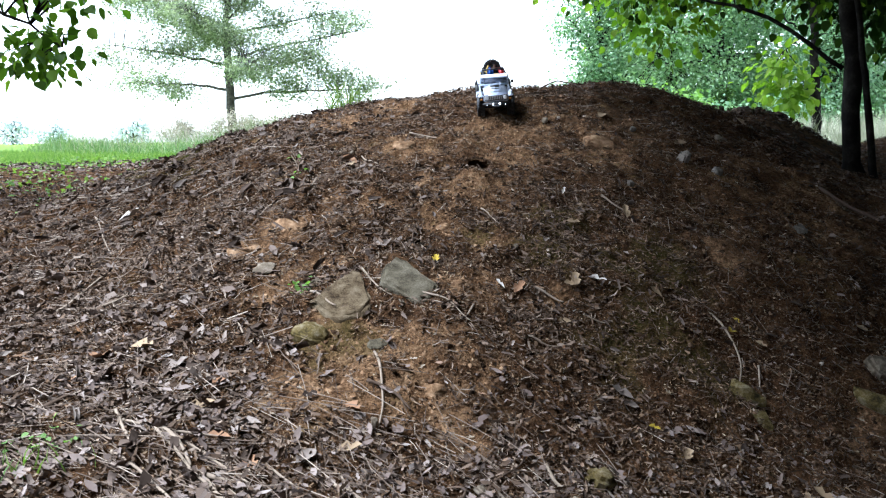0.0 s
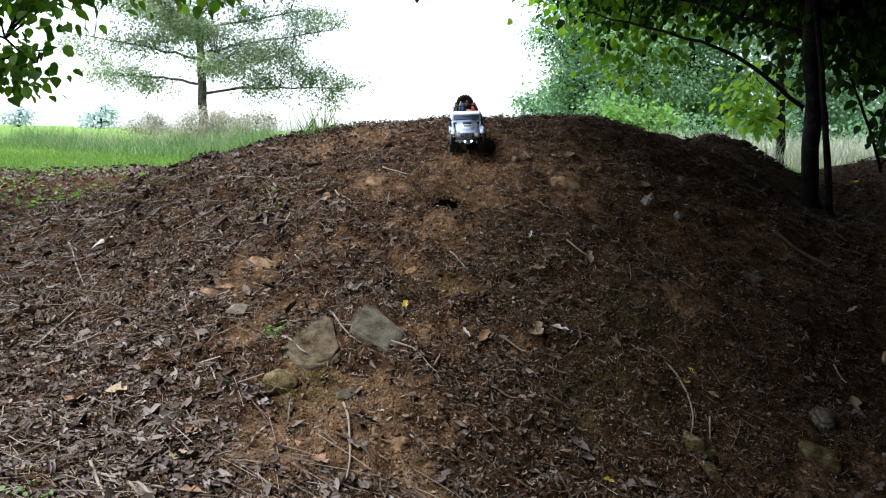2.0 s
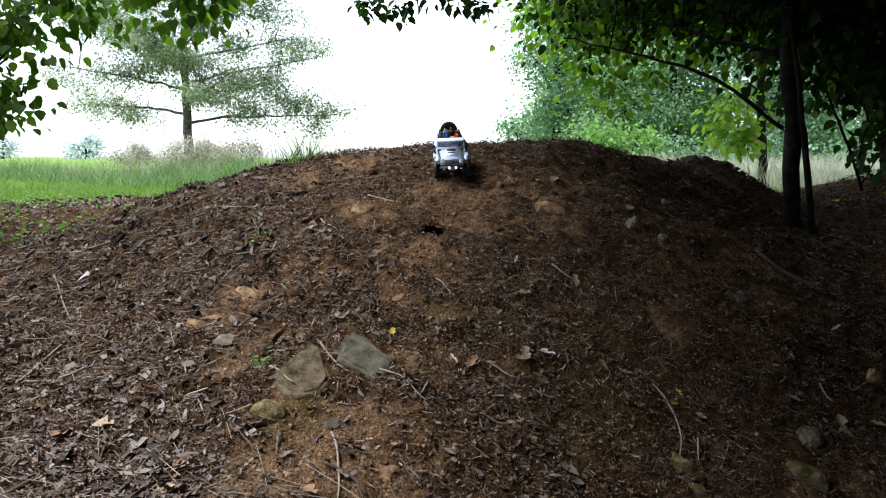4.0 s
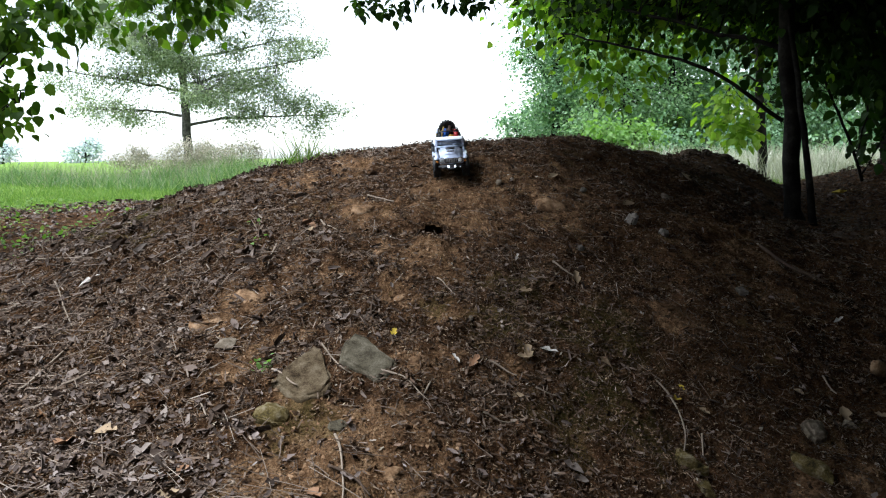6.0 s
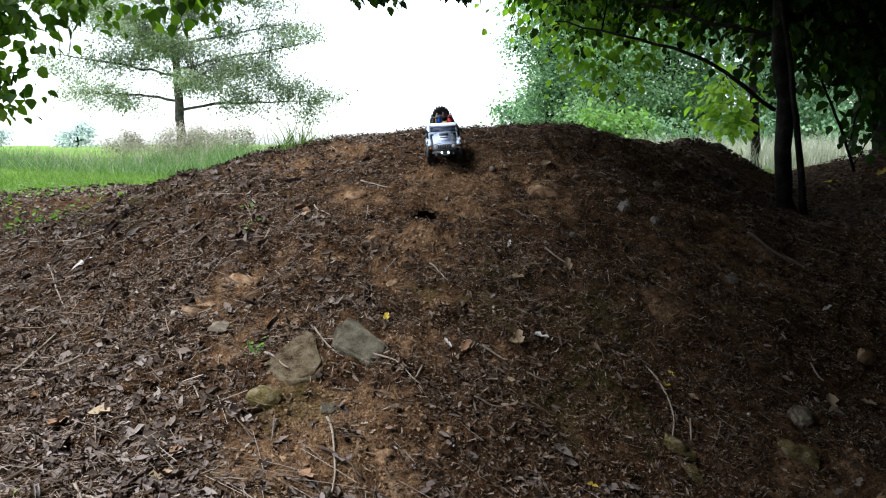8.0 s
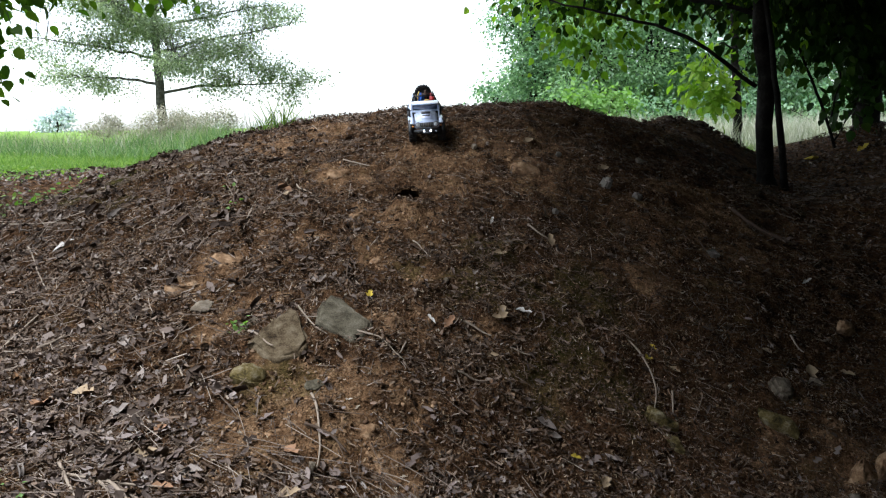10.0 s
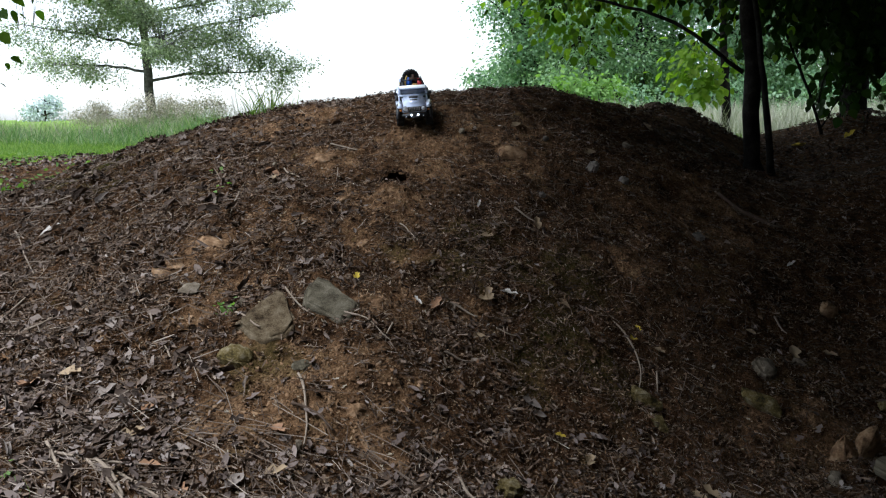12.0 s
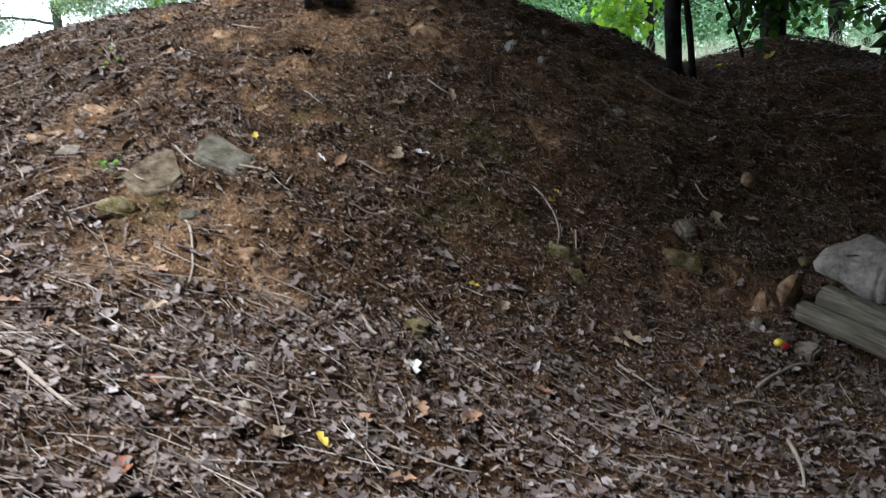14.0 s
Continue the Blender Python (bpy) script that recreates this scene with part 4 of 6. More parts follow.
# ---------------------------------------------------------------- sticks and a beam
def stick(label, x0, y0, x1, y1, r, bow=0.0, lift=0.011, mat=None):
    t = np.linspace(0, 1, 12)
    dx, dy = x1 - x0, y1 - y0
    off = bow * np.sin(np.pi * t) + 0.006 * np.interp(t, np.linspace(0, 1, 5), rng.normal(size=5))
    x, y = x0 + dx * t - dy * off, y0 + dy * t + dx * off
    z = ground_z(x, y)
    z = np.convolve(np.pad(z, 2, mode="edge"), np.ones(5) / 5, "valid") + r * 0.6 + lift
    v, q, tri = tube(np.stack([x, y, z], 1), r * np.linspace(1.0, 0.55, 12) * (1 + 0.1 * rng.normal(size=12)), 7, 0.06)
    return tagged(put("stick", poly_mesh("stick", v, [q, tri]), mat or TWIG), label, "stick", group="sticks on the mound")


STICKS = [(-0.83, 2.04, -0.51, 1.69, 0.0055), (-0.81, 2.02, -0.52, 1.84, 0.005), (-0.65, 1.88, -0.50, 1.74, 0.004), (-0.95, 2.07, -0.86, 1.93, 0.005), (-0.70, 1.96, -0.55, 1.97, 0.004), (-0.30, 1.94, -0.24, 1.83, 0.004), (-0.56, 1.98, -0.50, 1.88, 0.004),
          (0.15, 3.52, 0.21, 3.35, 0.004), (0.28, 2.68, 0.41, 2.69, 0.004), (-1.89, 4.25, -1.53, 3.55, 0.005), (-2.2, 4.68, -1.63, 4.22, 0.005), (0.51, 2.90, 0.60, 2.89, 0.004), (1.18, 2.89, 1.15, 2.79, 0.005), (-0.78, 2.77, -0.71, 2.60, 0.004), (-0.45, 4.26, -0.34, 4.0, 0.005), (-0.65, 3.99, -0.65, 3.66, 0.005), (-0.20, 4.44, -0.05, 4.26, 0.005), (1.89, 3.32, 1.92, 3.25, 0.005), (0.09, 2.76, 0.04, 2.65, 0.004),
          (-0.11, 2.82, 0.08, 2.66, 0.0038), (-0.34, 3.02, -0.21, 2.80, 0.0045), (-0.52, 2.88, -0.41, 2.75, 0.005), (-0.25, 2.50, -0.21, 2.14, 0.005),
          (-1.38, 3.02, -1.22, 3.2, 0.006), (-1.55, 3.02, -1.45, 3.36, 0.006), (0.32, 2.98, 0.44, 2.93, 0.005), (0.73, 3.75, 0.85, 3.68, 0.006),
          (-0.98, 2.13, -0.88, 1.96, 0.006), (-0.81, 2.04, -0.69, 1.89, 0.007), (-0.94, 2.06, -0.59, 2.04, 0.005), (-0.59, 1.75, -0.37, 1.54, 0.008),
          (-0.66, 1.89, -0.50, 1.81, 0.007), (-0.28, 1.69, -0.11, 1.71, 0.006), (1.11, 2.23, 1.18, 2.06, 0.005), (1.41, 1.73, 1.27, 1.43, 0.007), (0.2, 1.6, 0.5, 1.5, 0.004), (1.38, 1.97, 1.54, 1.96, 0.004), (0.45, 1.87, 0.59, 1.62, 0.004), (0.28, 2.14, 0.32, 2.06, 0.006), (-0.31, 1.88, -0.18, 1.80, 0.005), (1.5, 2.05, 1.78, 2.18, 0.008), (-1.1, 1.7, -0.75, 1.5, 0.005), (-0.5, 1.95, -0.3, 1.75, 0.004), (-0.9, 1.9, -0.6, 1.6, 0.005), (0.75, 1.75, 0.95, 1.5, 0.004), (0.9, 1.9, 1.15, 1.75, 0.004), (-0.15, 1.62, 0.05, 1.5, 0.005)]
for k, (x0, y0, x1, y1, r) in enumerate(STICKS):
    stick("pale dry stick lying on dead leaves", x0, y0, x1, y1, r, 0.06 * math.sin(k * 2.1), mat=PALETWIG)
DARKS = [(-0.26, 2.33, -0.12, 2.22, 0.006), (-1.2, 2.16, -1.08, 2.33, 0.008), (-0.14, 3.36, -0.10, 3.10, 0.005), (0.14, 3.48, 0.22, 3.38, 0.004), (0.01, 1.72, 0.17, 2.20, 0.005), (0.12, 2.00, 0.23, 2.18, 0.004), (2.05, 4.4, 2.3, 4.1, 0.012), (-1.9, 4.35, -1.5, 4.42, 0.006)]
for k, (x0, y0, x1, y1, r) in enumerate(DARKS):
    stick("dark brown bent stick on the slope", x0, y0, x1, y1, r, 0.1 * math.cos(k * 1.7), mat=OLDTWIG)
stick("long pale curved twig hanging down the shaded slope", 1.06, 3.13, 1.06, 2.76, 0.0045, 0.16, mat=PALETWIG)

t = np.linspace(0, 1, 14)
ax, ay = 0.58 + 0.32 * t, 5.35 - 0.10 * t
arch = np.stack([ax, ay, ground_z(ax, ay) + 0.075 * np.sin(np.pi * t) ** 0.8 - 0.004], 1)
v, q, tri = tube(arch, np.linspace(0.006, 0.0035, 14), 7, 0.06)
tagged(put("stick", poly_mesh("stick", v, [q, tri]), TWIG), "pale arched twig standing off the crest", "stick", group="sticks on the mound")


def grained_wood():
    """Weathered wood with grey-brown grain running along the log."""
    m, nt, b = material("weathered_wood")
    tc = nt.nodes.new("ShaderNodeTexCoord")
    mp = nt.nodes.new("ShaderNodeMapping")
    mp.inputs["Scale"].default_value = (70.0, 5.0, 70.0)
    nt.links.new(tc.outputs["Object"], mp.inputs["Vector"])
    grain = tex(nt, mp.outputs["Vector"], 1.0, 6.0, 0.65)
    stain = tex(nt, tc.outputs["Object"], 9.0, 4.0, 0.6)
    col = ramp(nt, grain, [(0.3, (0.06, 0.048, 0.032)), (0.5, (0.15, 0.128, 0.092)), (0.7, (0.25, 0.222, 0.17))])
    col = blend(nt, stain, col, blend(nt, 1.0, col, (0.6, 0.58, 0.5), "MULTIPLY"))
    nt.links.new(col, b.inputs["Base Color"])
    b.inputs["Roughness"].default_value = 0.92
    b.inputs["Specular IOR Level"].default_value = 0.1
    relief(nt, b, grain, 0.8, 0.006)
    return m


WOOD = grained_wood()


def split_log(x0, y0, x1, y1, w, h):
    """A weathered, split log: two long halves with rounded backs and a crack between."""
    log = tagged(new("split_log"), "weathered grey-brown split log lying by a boulder", "log")
    a, b = Vector((x0, y0, float(ground_z(x0, y0)))), Vector((x1, y1, float(ground_z(x1, y1))))
    log.matrix_world = Matrix.Translation(a) @ (b - a).to_track_quat("Y", "Z").to_matrix().to_4x4()
    ln = (b - a).length
    for k, (cx, cz, ww, hh) in enumerate(((0.48 * w, 0.26 * h, 0.40 * w, 0.6 * h), (-0.20 * w, 0.42 * h, 0.52 * w, 0.95 * h))):
        bm = bmesh.new()
        bmesh.ops.create_cube(bm, size=1.0)
        bmesh.ops.subdivide_edges(bm, edges=bm.edges, cuts=7, use_grid_fill=True)
        for v in bm.verts:
            c = v.co.copy()
            rad = math.hypot(c.x, c.z)
            if rad > 0.42:
                c.x, c.z = c.x * (0.42 + (rad - 0.42) * 0.45) / rad * 1.1, c.z * (0.42 + (rad - 0.42) * 0.45) / rad * 1.1
            n = 0.12 * noise.noise(Vector((c.x * 4, c.y * 5 + k * 9, c.z * 4))) + 0.05 * noise.noise(Vector((c.x * 11, c.y * 3 + k * 5, c.z * 11)))
            v.co = Vector((cx + (c.x + n) * ww, ln * (0.5 + c.y * (1.0 + 0.04 * k)), cz + (c.z + n) * hh))
        part("half", bm, WOOD, log)


split_log(1.99, 2.49, 2.15, 1.86, 0.17, 0.12)

# ---------------------------------------------------------------- single fallen leaves
FALLEN = [(0, -0.5, 0.0), (-0.30, -0.28, 0.08), (0.30, -0.28, 0.05), (-0.50, 0.0, 0.14), (0.48, 0.02, 0.10), (-0.24, 0.12, 0.04), (0.25, 0.13, 0.05), (-0.34, 0.38, 0.12), (0.33, 0.36, 0.16), (0.02, 0.58, 0.10), (0, 0.0, 0.0), (0, 0.3, 0.01)]
FALLEN_F = [(0, 2, 10), (2, 4, 10), (4, 6, 10), (6, 11, 10), (6, 8, 11), (8, 9, 11), (9, 7, 11), (7, 5, 11), (5, 10, 11), (5, 3, 10), (3, 1, 10), (1, 0, 10)]


def dead_leaf_mat(name, c):
    return litter_mat(name, [(0.0, tuple(0.85 * v for v in c)), (1.0, c)], 0.7)


TINTS = {"orange-brown": dead_leaf_mat("orange_leaf", (0.31, 0.18, 0.105)), "yellow": dead_leaf_mat("yellow_leaf", (0.55, 0.42, 0.06)), "pale tan": dead_leaf_mat("tan_leaf", (0.36, 0.27, 0.17)),
         "rust-red": dead_leaf_mat("rust_leaf", (0.27, 0.11, 0.06)), "whitish": dead_leaf_mat("whitish_chip", (0.62, 0.58, 0.52)), "grey": dead_leaf_mat("grey_leaf", (0.26, 0.22, 0.19))}


def fallen_leaf(x, y, lx, ly, tint, k):
    v = np.array(FALLEN) * np.array([lx * 1.05, ly * 1.35, 1.1 * (lx + ly)])
    ob = put("fallen_leaf", poly_mesh("fallen_leaf", v, np.array(FALLEN_F)), TINTS[tint])
    ob.matrix_world = on_ground(x, y, 67 * k, -0.015, 12 * math.sin(k))
    return tagged(ob, tint + " fallen leaf on the brown litter", "leaf", group="single fallen leaves")


LEAVES_A = [(0.50, 3.04, 0.057, "pale tan"), (0.84, 3.11, 0.045, "pale tan"), (1.12, 3.03, 0.045, "yellow"), (1.17, 3.12, 0.03, "yellow"), (0.68, 2.47, 0.03, "yellow"), (0.76, 2.36, 0.05, "pale tan"), (1.21, 2.35, 0.06, "pale tan"), (0.62, 2.54, 0.05, "grey"),
            (-1.19, 2.55, 0.08, "orange-brown"), (-1.05, 2.56, 0.075, "pale tan"), (-0.76, 2.22, 0.066, "pale tan"), (-0.55, 1.96, 0.055, "orange-brown"), (-0.65, 2.04, 0.045, "orange-brown"), (-0.73, 2.35, 0.044, "orange-brown"), (-0.30, 2.24, 0.055, "orange-brown"), (-0.29, 2.05, 0.05, "pale tan"),
            (-0.05, 3.09, 0.038, "yellow"), (2.10, 3.18, 0.046, "pale tan"), (1.29, 4.43, 0.067, "pale tan"), (-0.49, 4.07, 0.054, "pale tan"), (-1.62, 4.02, 0.11, "whitish")]
LEAVES_B = [(0.27, 2.96, 0.05, "orange-brown"), (0.20, 2.95, 0.04, "whitish"), (0.49, 3.02, 0.05, "pale tan"), (1.91, 3.16, 0.07, "pale tan"), (1.23, 3.01, 0.035, "pale tan"), (2.18, 3.75, 0.05, "whitish"), (0.83, 3.67, 0.055, "pale tan"), (0.60, 2.58, 0.06, "grey"), (0.89, 4.65, 0.07, "pale tan"), (1.88, 5.21, 0.07, "pale tan"), (0.55, 3.46, 0.045, "pale tan"), (0.55, 3.75, 0.04, "whitish"), (-0.50, 4.17, 0.07, "orange-brown"), (2.67, 4.56, 0.06, "orange-brown"), (0.39, 1.69, 0.04, "orange-brown"), (-0.24, 1.68, 0.045, "rust-red"),
            (0.51, 1.69, 0.06, "orange-brown"), (0.14, 1.51, 0.034, "yellow"), (0.60, 2.14, 0.045, "pale tan"), (1.24, 2.04, 0.044, "orange-brown"), (1.72, 3.20, 0.035, "pale tan"), (0.39, 1.74, 0.032, "orange-brown"), (-0.25, 1.35, 0.05, "rust-red"), (0.79, 1.96, 0.04, "orange-brown"), (0.05, 1.50, 0.07, "pale tan"), (0.24, 1.67, 0.05, "orange-brown"), (0.30, 1.42, 0.05, "orange-brown"), (1.39, 2.21, 0.04, "orange-brown"), (1.16, 2.33, 0.05, "pale tan"), (0.43, 2.81, 0.04, "pale tan"),
            (0.40, 1.94, 0.09, "whitish"), (0.59, 3.08, 0.06, "whitish"), (-0.9, 2.45, 0.06, "grey"), (-1.0, 2.9, 0.06, "grey"), (-0.6, 2.15, 0.065, "grey"), (-0.4, 2.0, 0.06, "grey"), (4.6, 8.4, 0.13, "yellow"), (5.3, 8.6, 0.12, "yellow")]
for k, (x, y, s, tint) in enumerate(LEAVES_A + LEAVES_B):
    narrow = 0.45 if tint == "whitish" else 0.8
    fallen_leaf(x, y, s * narrow, s, tint, k)

YELLOW_PL = plain("yellow_plastic", (0.75, 0.55, 0.03), 0.4)
RED_PL = plain("red_plastic", (0.5, 0.02, 0.02), 0.4)
BLUE_PL = plain("blue_cloth", (0.02, 0.12, 0.55), 0.7)


def toy_scrap(x, y):
    ob = tagged(new("plastic_scrap"), "small yellow and red plastic scrap on the litter", "litter")
    ob.matrix_world = on_ground(x, y, 30, -0.012)
    for nm, mat, c, s in (("yellow_piece", YELLOW_PL, (-0.006, 0.006, 0.010), 0.018), ("red_piece", RED_PL, (0.006, -0.012, 0.0), 0.016)):
        bm = bmesh.new()
        bmesh.ops.create_icosphere(bm, subdivisions=2, radius=s, matrix=Matrix.Translation(c) @ Matrix.Diagonal((1.1, 0.9, 0.75, 1)))
        part(nm, bm, mat, ob)


toy_scrap(1.71, 2.27)

# ---------------------------------------------------------------- model truck
SILVER = plain("silver_paint", (0.72, 0.80, 0.98), 0.28, 0.0, 0.05)
SILVER.node_tree.nodes["Principled BSDF"].inputs["Coat Weight"].default_value = 0.6
BLACK = plain("black_plastic", (0.018, 0.018, 0.02), 0.45)
RUBBER = plain("tyre_rubber", (0.022, 0.021, 0.02), 0.85, 0.0, 0.4, 120.0)
CHROME = plain("bright_metal", (0.7, 0.7, 0.72), 0.25, 0.9)
DUSTY = plain("dusty_grey", (0.30, 0.28, 0.26), 0.7)
AMBER = plain("amber_plastic", (0.65, 0.25, 0.03), 0.3)
BROWN_CL = plain("brown_cloth", (0.10, 0.055, 0.035), 0.85, 0.0, 0.3)
OCHRE = plain("ochre_strap", (0.55, 0.36, 0.08), 0.7)
WHITE = plain("white_panel", (0.85, 0.87, 0.9), 0.3, 0.0, 0.04)
GLASS, gnt, gb = material("tinted_glass")
gb.inputs["Base Color"].default_value = (0.45, 0.52, 0.66, 1)
gb.inputs["Roughness"].default_value = 0.08
gb.inputs["Transmission Weight"].default_value = 0.6
LENS, lnt, lb = material("lit_lens")
lb.inputs["Base Color"].default_value = (0.9, 0.95, 1, 1)
lb.inputs["Emission Color"].default_value = (0.85, 0.93, 1, 1)
lb.inputs["Emission Strength"].default_value = 2.0
# Lens strip with weak emission so that it reads pure white.
BARLENS, bnt, bb = material("bar_lens")
bb.inputs["Base Color"].default_value = (0.92, 0.95, 1, 1)
bb.inputs["Emission Color"].default_value = (0.88, 0.94, 1, 1)
bb.inputs["Emission Strength"].default_value = 0.22


def box(bm, c, s, bevel=0.003, taper=(1, 1), shift=0.0):
    """A bevelled box; taper scales its front (-y) end in x and z."""
    made = bmesh.ops.create_cube(bm, size=1.0)["verts"]
    for v in made:
        k = 0.5 - v.co.y
        fx, fz = 1 + (taper[0] - 1) * k, 1 + (taper[1] - 1) * k
        v.co = Vector((c[0] + v.co.x * s[0] * fx, c[1] + v.co.y * s[1], c[2] + v.co.z * s[2] * fz + shift * k))
    edges = list({e for v in made for e in v.link_edges})
    bmesh.ops.bevel(bm, geom=edges, offset=bevel, segments=2, affect="EDGES", clamp_overlap=True)


def boxes(name, items, mat, parent, label="", bevel=0.003):
    bm = bmesh.new()
    for it in items:
        box(bm, *it) if len(it) > 2 else box(bm, *it, bevel)
    return part(name, bm, mat, parent, label)


def pipe(name, points, r, mat, parent, label=""):
    v, q, t = tube(np.asarray(points, float), np.full(len(points), r), 8)
    return put(name, poly_mesh(name, v, [q, t]), mat, parent, label)


def lathe(bm, profile, sides, centre):
    """A ring turned round the x axis: profile of (x, radius)."""
    rings = [[bm.verts.new((centre[0] + px, centre[1] + pr * math.cos(2 * math.pi * k / sides), centre[2] + pr * math.sin(2 * math.pi * k / sides))) for k in range(sides)] for px, pr in profile]
    for a, b in zip(rings, rings[1:]):
        for k in range(sides):
            bm.faces.new((a[k], a[(k + 1) % sides], b[(k + 1) % sides], b[k]))
    bm.faces.new(rings[0]), bm.faces.new(rings[-1][::-1])


def wheel(parent, name, cx, cy, cz, r=0.054, w=0.044):
    wh = new(name)
    wh.parent = parent
    wh.location = (cx, cy, cz)
    bm = bmesh.new()
    h = w / 2
    lathe(bm, [(-h * 0.8, r * 0.58), (-h, r * 0.7), (-h * 0.92, r * 0.9), (-h * 0.7, r * 0.95), (h * 0.7, r * 0.95), (h * 0.92, r * 0.9), (h, r * 0.7), (h * 0.8, r * 0.58)], 28, (0, 0, 0))
    for k in range(18):
        a = 2 * math.pi * k / 18
        for sx in (-1, 1):
            m = Matrix.Rotation(a + sx * 0.08, 4, "X") @ Matrix.Translation((sx * h * 0.52, 0, r * 0.96)) @ Matrix.Diagonal((h * 0.85, r * 0.2, r * 0.11, 1))
            bmesh.ops.create_cube(bm, size=1.0, matrix=m)
    part("tyre", bm, RUBBER, wh, "black knobbly rubber tyre", True)
    out = 1 if cx > 0 else -1
    bm = bmesh.new()
    prof = [(-h * 0.7, r * 0.56), (h * 0.55, r * 0.57), (h * 0.62, r * 0.5), (h * 0.35, r * 0.42), (h * 0.3, r * 0.2), (h * 0.7, r * 0.15), (h * 0.72, r * 0.06)]
    lathe(bm, [(out * a, b) for a, b in prof], 20, (0, 0, 0))
    for k in range(6):
        bmesh.ops.create_cone(bm, cap_ends=True, segments=6, radius1=0.0018, radius2=0.0018, depth=0.004, matrix=Matrix.Rotation(k * math.pi / 3, 4, "X") @ Matrix.Translation((out * h * 0.36, 0, r * 0.3)) @ Matrix.Rotation(math.pi / 2, 4, "Y"))
    part("rim", bm, CHROME, wh, "bright metal rim")
    return wh


def model_truck():
    tr = tagged(new("model_truck"), "silver-blue model off-road truck with loaded bed on the crest", "toy truck")
    # nose: bonnet, front panel with grille and round lamps, wings over the wheels
    hood = boxes("hood", [((0, -0.150, 0.141), (0.138, 0.150, 0.028), 0.010, (0.90, 0.9), -0.006), ((0, -0.150, 0.156), (0.078, 0.120, 0.010), 0.004, (0.92, 0.9), -0.004)], SILVER, tr)
    boxes("hood_vent", [((0, -0.130, 0.1615), (0.056, 0.034, 0.007), 0.003, (0.9, 0.8))], BLACK, hood, "black hood scoop")
    boxes("hood_vent", [((0, -0.176, 0.1590), (0.046, 0.018, 0.005), 0.002, (0.9, 0.8), -0.002)], BLACK, hood, "small black hood louvre")
    boxes("front_panel", [((0, -0.226, 0.121), (0.142, 0.012, 0.044), 0.006)], SILVER, tr)
    grille = boxes("grille", [((0, -0.2325, 0.121), (0.074, 0.004, 0.028), 0.001)], BLACK, tr, "black slotted grille")
    for k in range(7):
        boxes("slat", [((-0.03 + 0.01 * k, -0.236, 0.121), (0.0038, 0.005, 0.026), 0.001)], DUSTY, grille)
    for sx in (-1, 1):
        bm = bmesh.new()
        lathe(bm, [(-0.004, 0.0135), (0.002, 0.0135), (0.005, 0.010)], 18, (0, 0, 0))
        lamp = part("headlight", bm, WHITE, tr, "round white headlight")
        lamp.matrix_local = Matrix.Translation((sx * 0.052, -0.234, 0.124)) @ Matrix.Rotation(-math.pi / 2, 4, "Z")
        bm = bmesh.new()
        lathe(bm, [(-0.001, 0.0155), (0.003, 0.0155), (0.003, 0.0138), (-0.001, 0.0138)], 18, (0, 0, 0))
        part("bezel", bm, BLACK, lamp)
        boxes("turn_signal", [((sx * 0.080, -0.222, 0.112), (0.014, 0.008, 0.010), 0.002)], AMBER, tr, "small amber turn signal")
        bm = bmesh.new()
        lathe(bm, [(-0.006, 0.0048), (0.003, 0.0048), (0.005, 0.0035)], 14, (0, 0, 0))
        ob = part("fog_light", bm, LENS, tr, "small lit bumper light")
        ob.matrix_local = Matrix.Translation((sx * 0.019, -0.266, 0.096)) @ Matrix.Rotation(-math.pi / 2, 4, "Z")
        for cy, nm in ((-0.155, "front_flare"), (0.155, "rear_flare")):
            pts = [(sx * 0.094, cy + 0.074 * math.cos(a), 0.058 + 0.064 * math.sin(a)) for a in np.linspace(0.15, math.pi - 0.15, 11)]
            v, q, t = tube(np.array(pts), np.full(11, 0.010), 6)
            put(nm, poly_mesh(nm, v, [q, t]), BLACK, tr, "black rubber wheel-arch flare")
            boxes("wing", [((sx * 0.083, cy, 0.126), (0.030, 0.118, 0.012), 0.005, (0.9, 1.0))], SILVER, tr)
        boxes("side_panel", [((sx * 0.082, 0.03, 0.118), (0.010, 0.225, 0.054), 0.003)], SILVER, tr)
        boxes("bed_rail", [((sx * 0.082, 0.062, 0.1485), (0.015, 0.165, 0.006), 0.002)], SILVER, tr)
        boxes("rock_rail", [((sx * 0.098, 0.0, 0.076), (0.012, 0.19, 0.010), 0.003)], SILVER, tr, "silver side rail")
        boxes("mirror", [((sx * 0.103, -0.066, 0.168), (0.016, 0.008, 0.02), 0.003), ((sx * 0.091, -0.066, 0.160), (0.014, 0.005, 0.005), 0.001)], BLACK, tr)
    boxes("floor_pan", [((0, 0.05, 0.088), (0.155, 0.27, 0.012), 0.003)], BLACK, tr)
    boxes("tailgate", [((0, 0.165, 0.118), (0.158, 0.010, 0.052), 0.003)], SILVER, tr)
    boxes("dashboard", [((0, -0.066, 0.140), (0.150, 0.022, 0.028), 0.004)], BLACK, tr)
    ws = boxes("windscreen_frame", [((0, -0.078, 0.158), (0.166, 0.008, 0.011), 0.002), ((0, -0.064, 0.200), (0.160, 0.010, 0.014), 0.003), ((-0.078, -0.071, 0.18), (0.011, 0.009, 0.046), 0.002), ((0.078, -0.071, 0.18), (0.011, 0.009, 0.046), 0.002)], SILVER, tr)
    boxes("pane", [((0, -0.071, 0.179), (0.148, 0.003, 0.034), 0.001)], GLASS, ws, "blue-grey tinted windscreen")
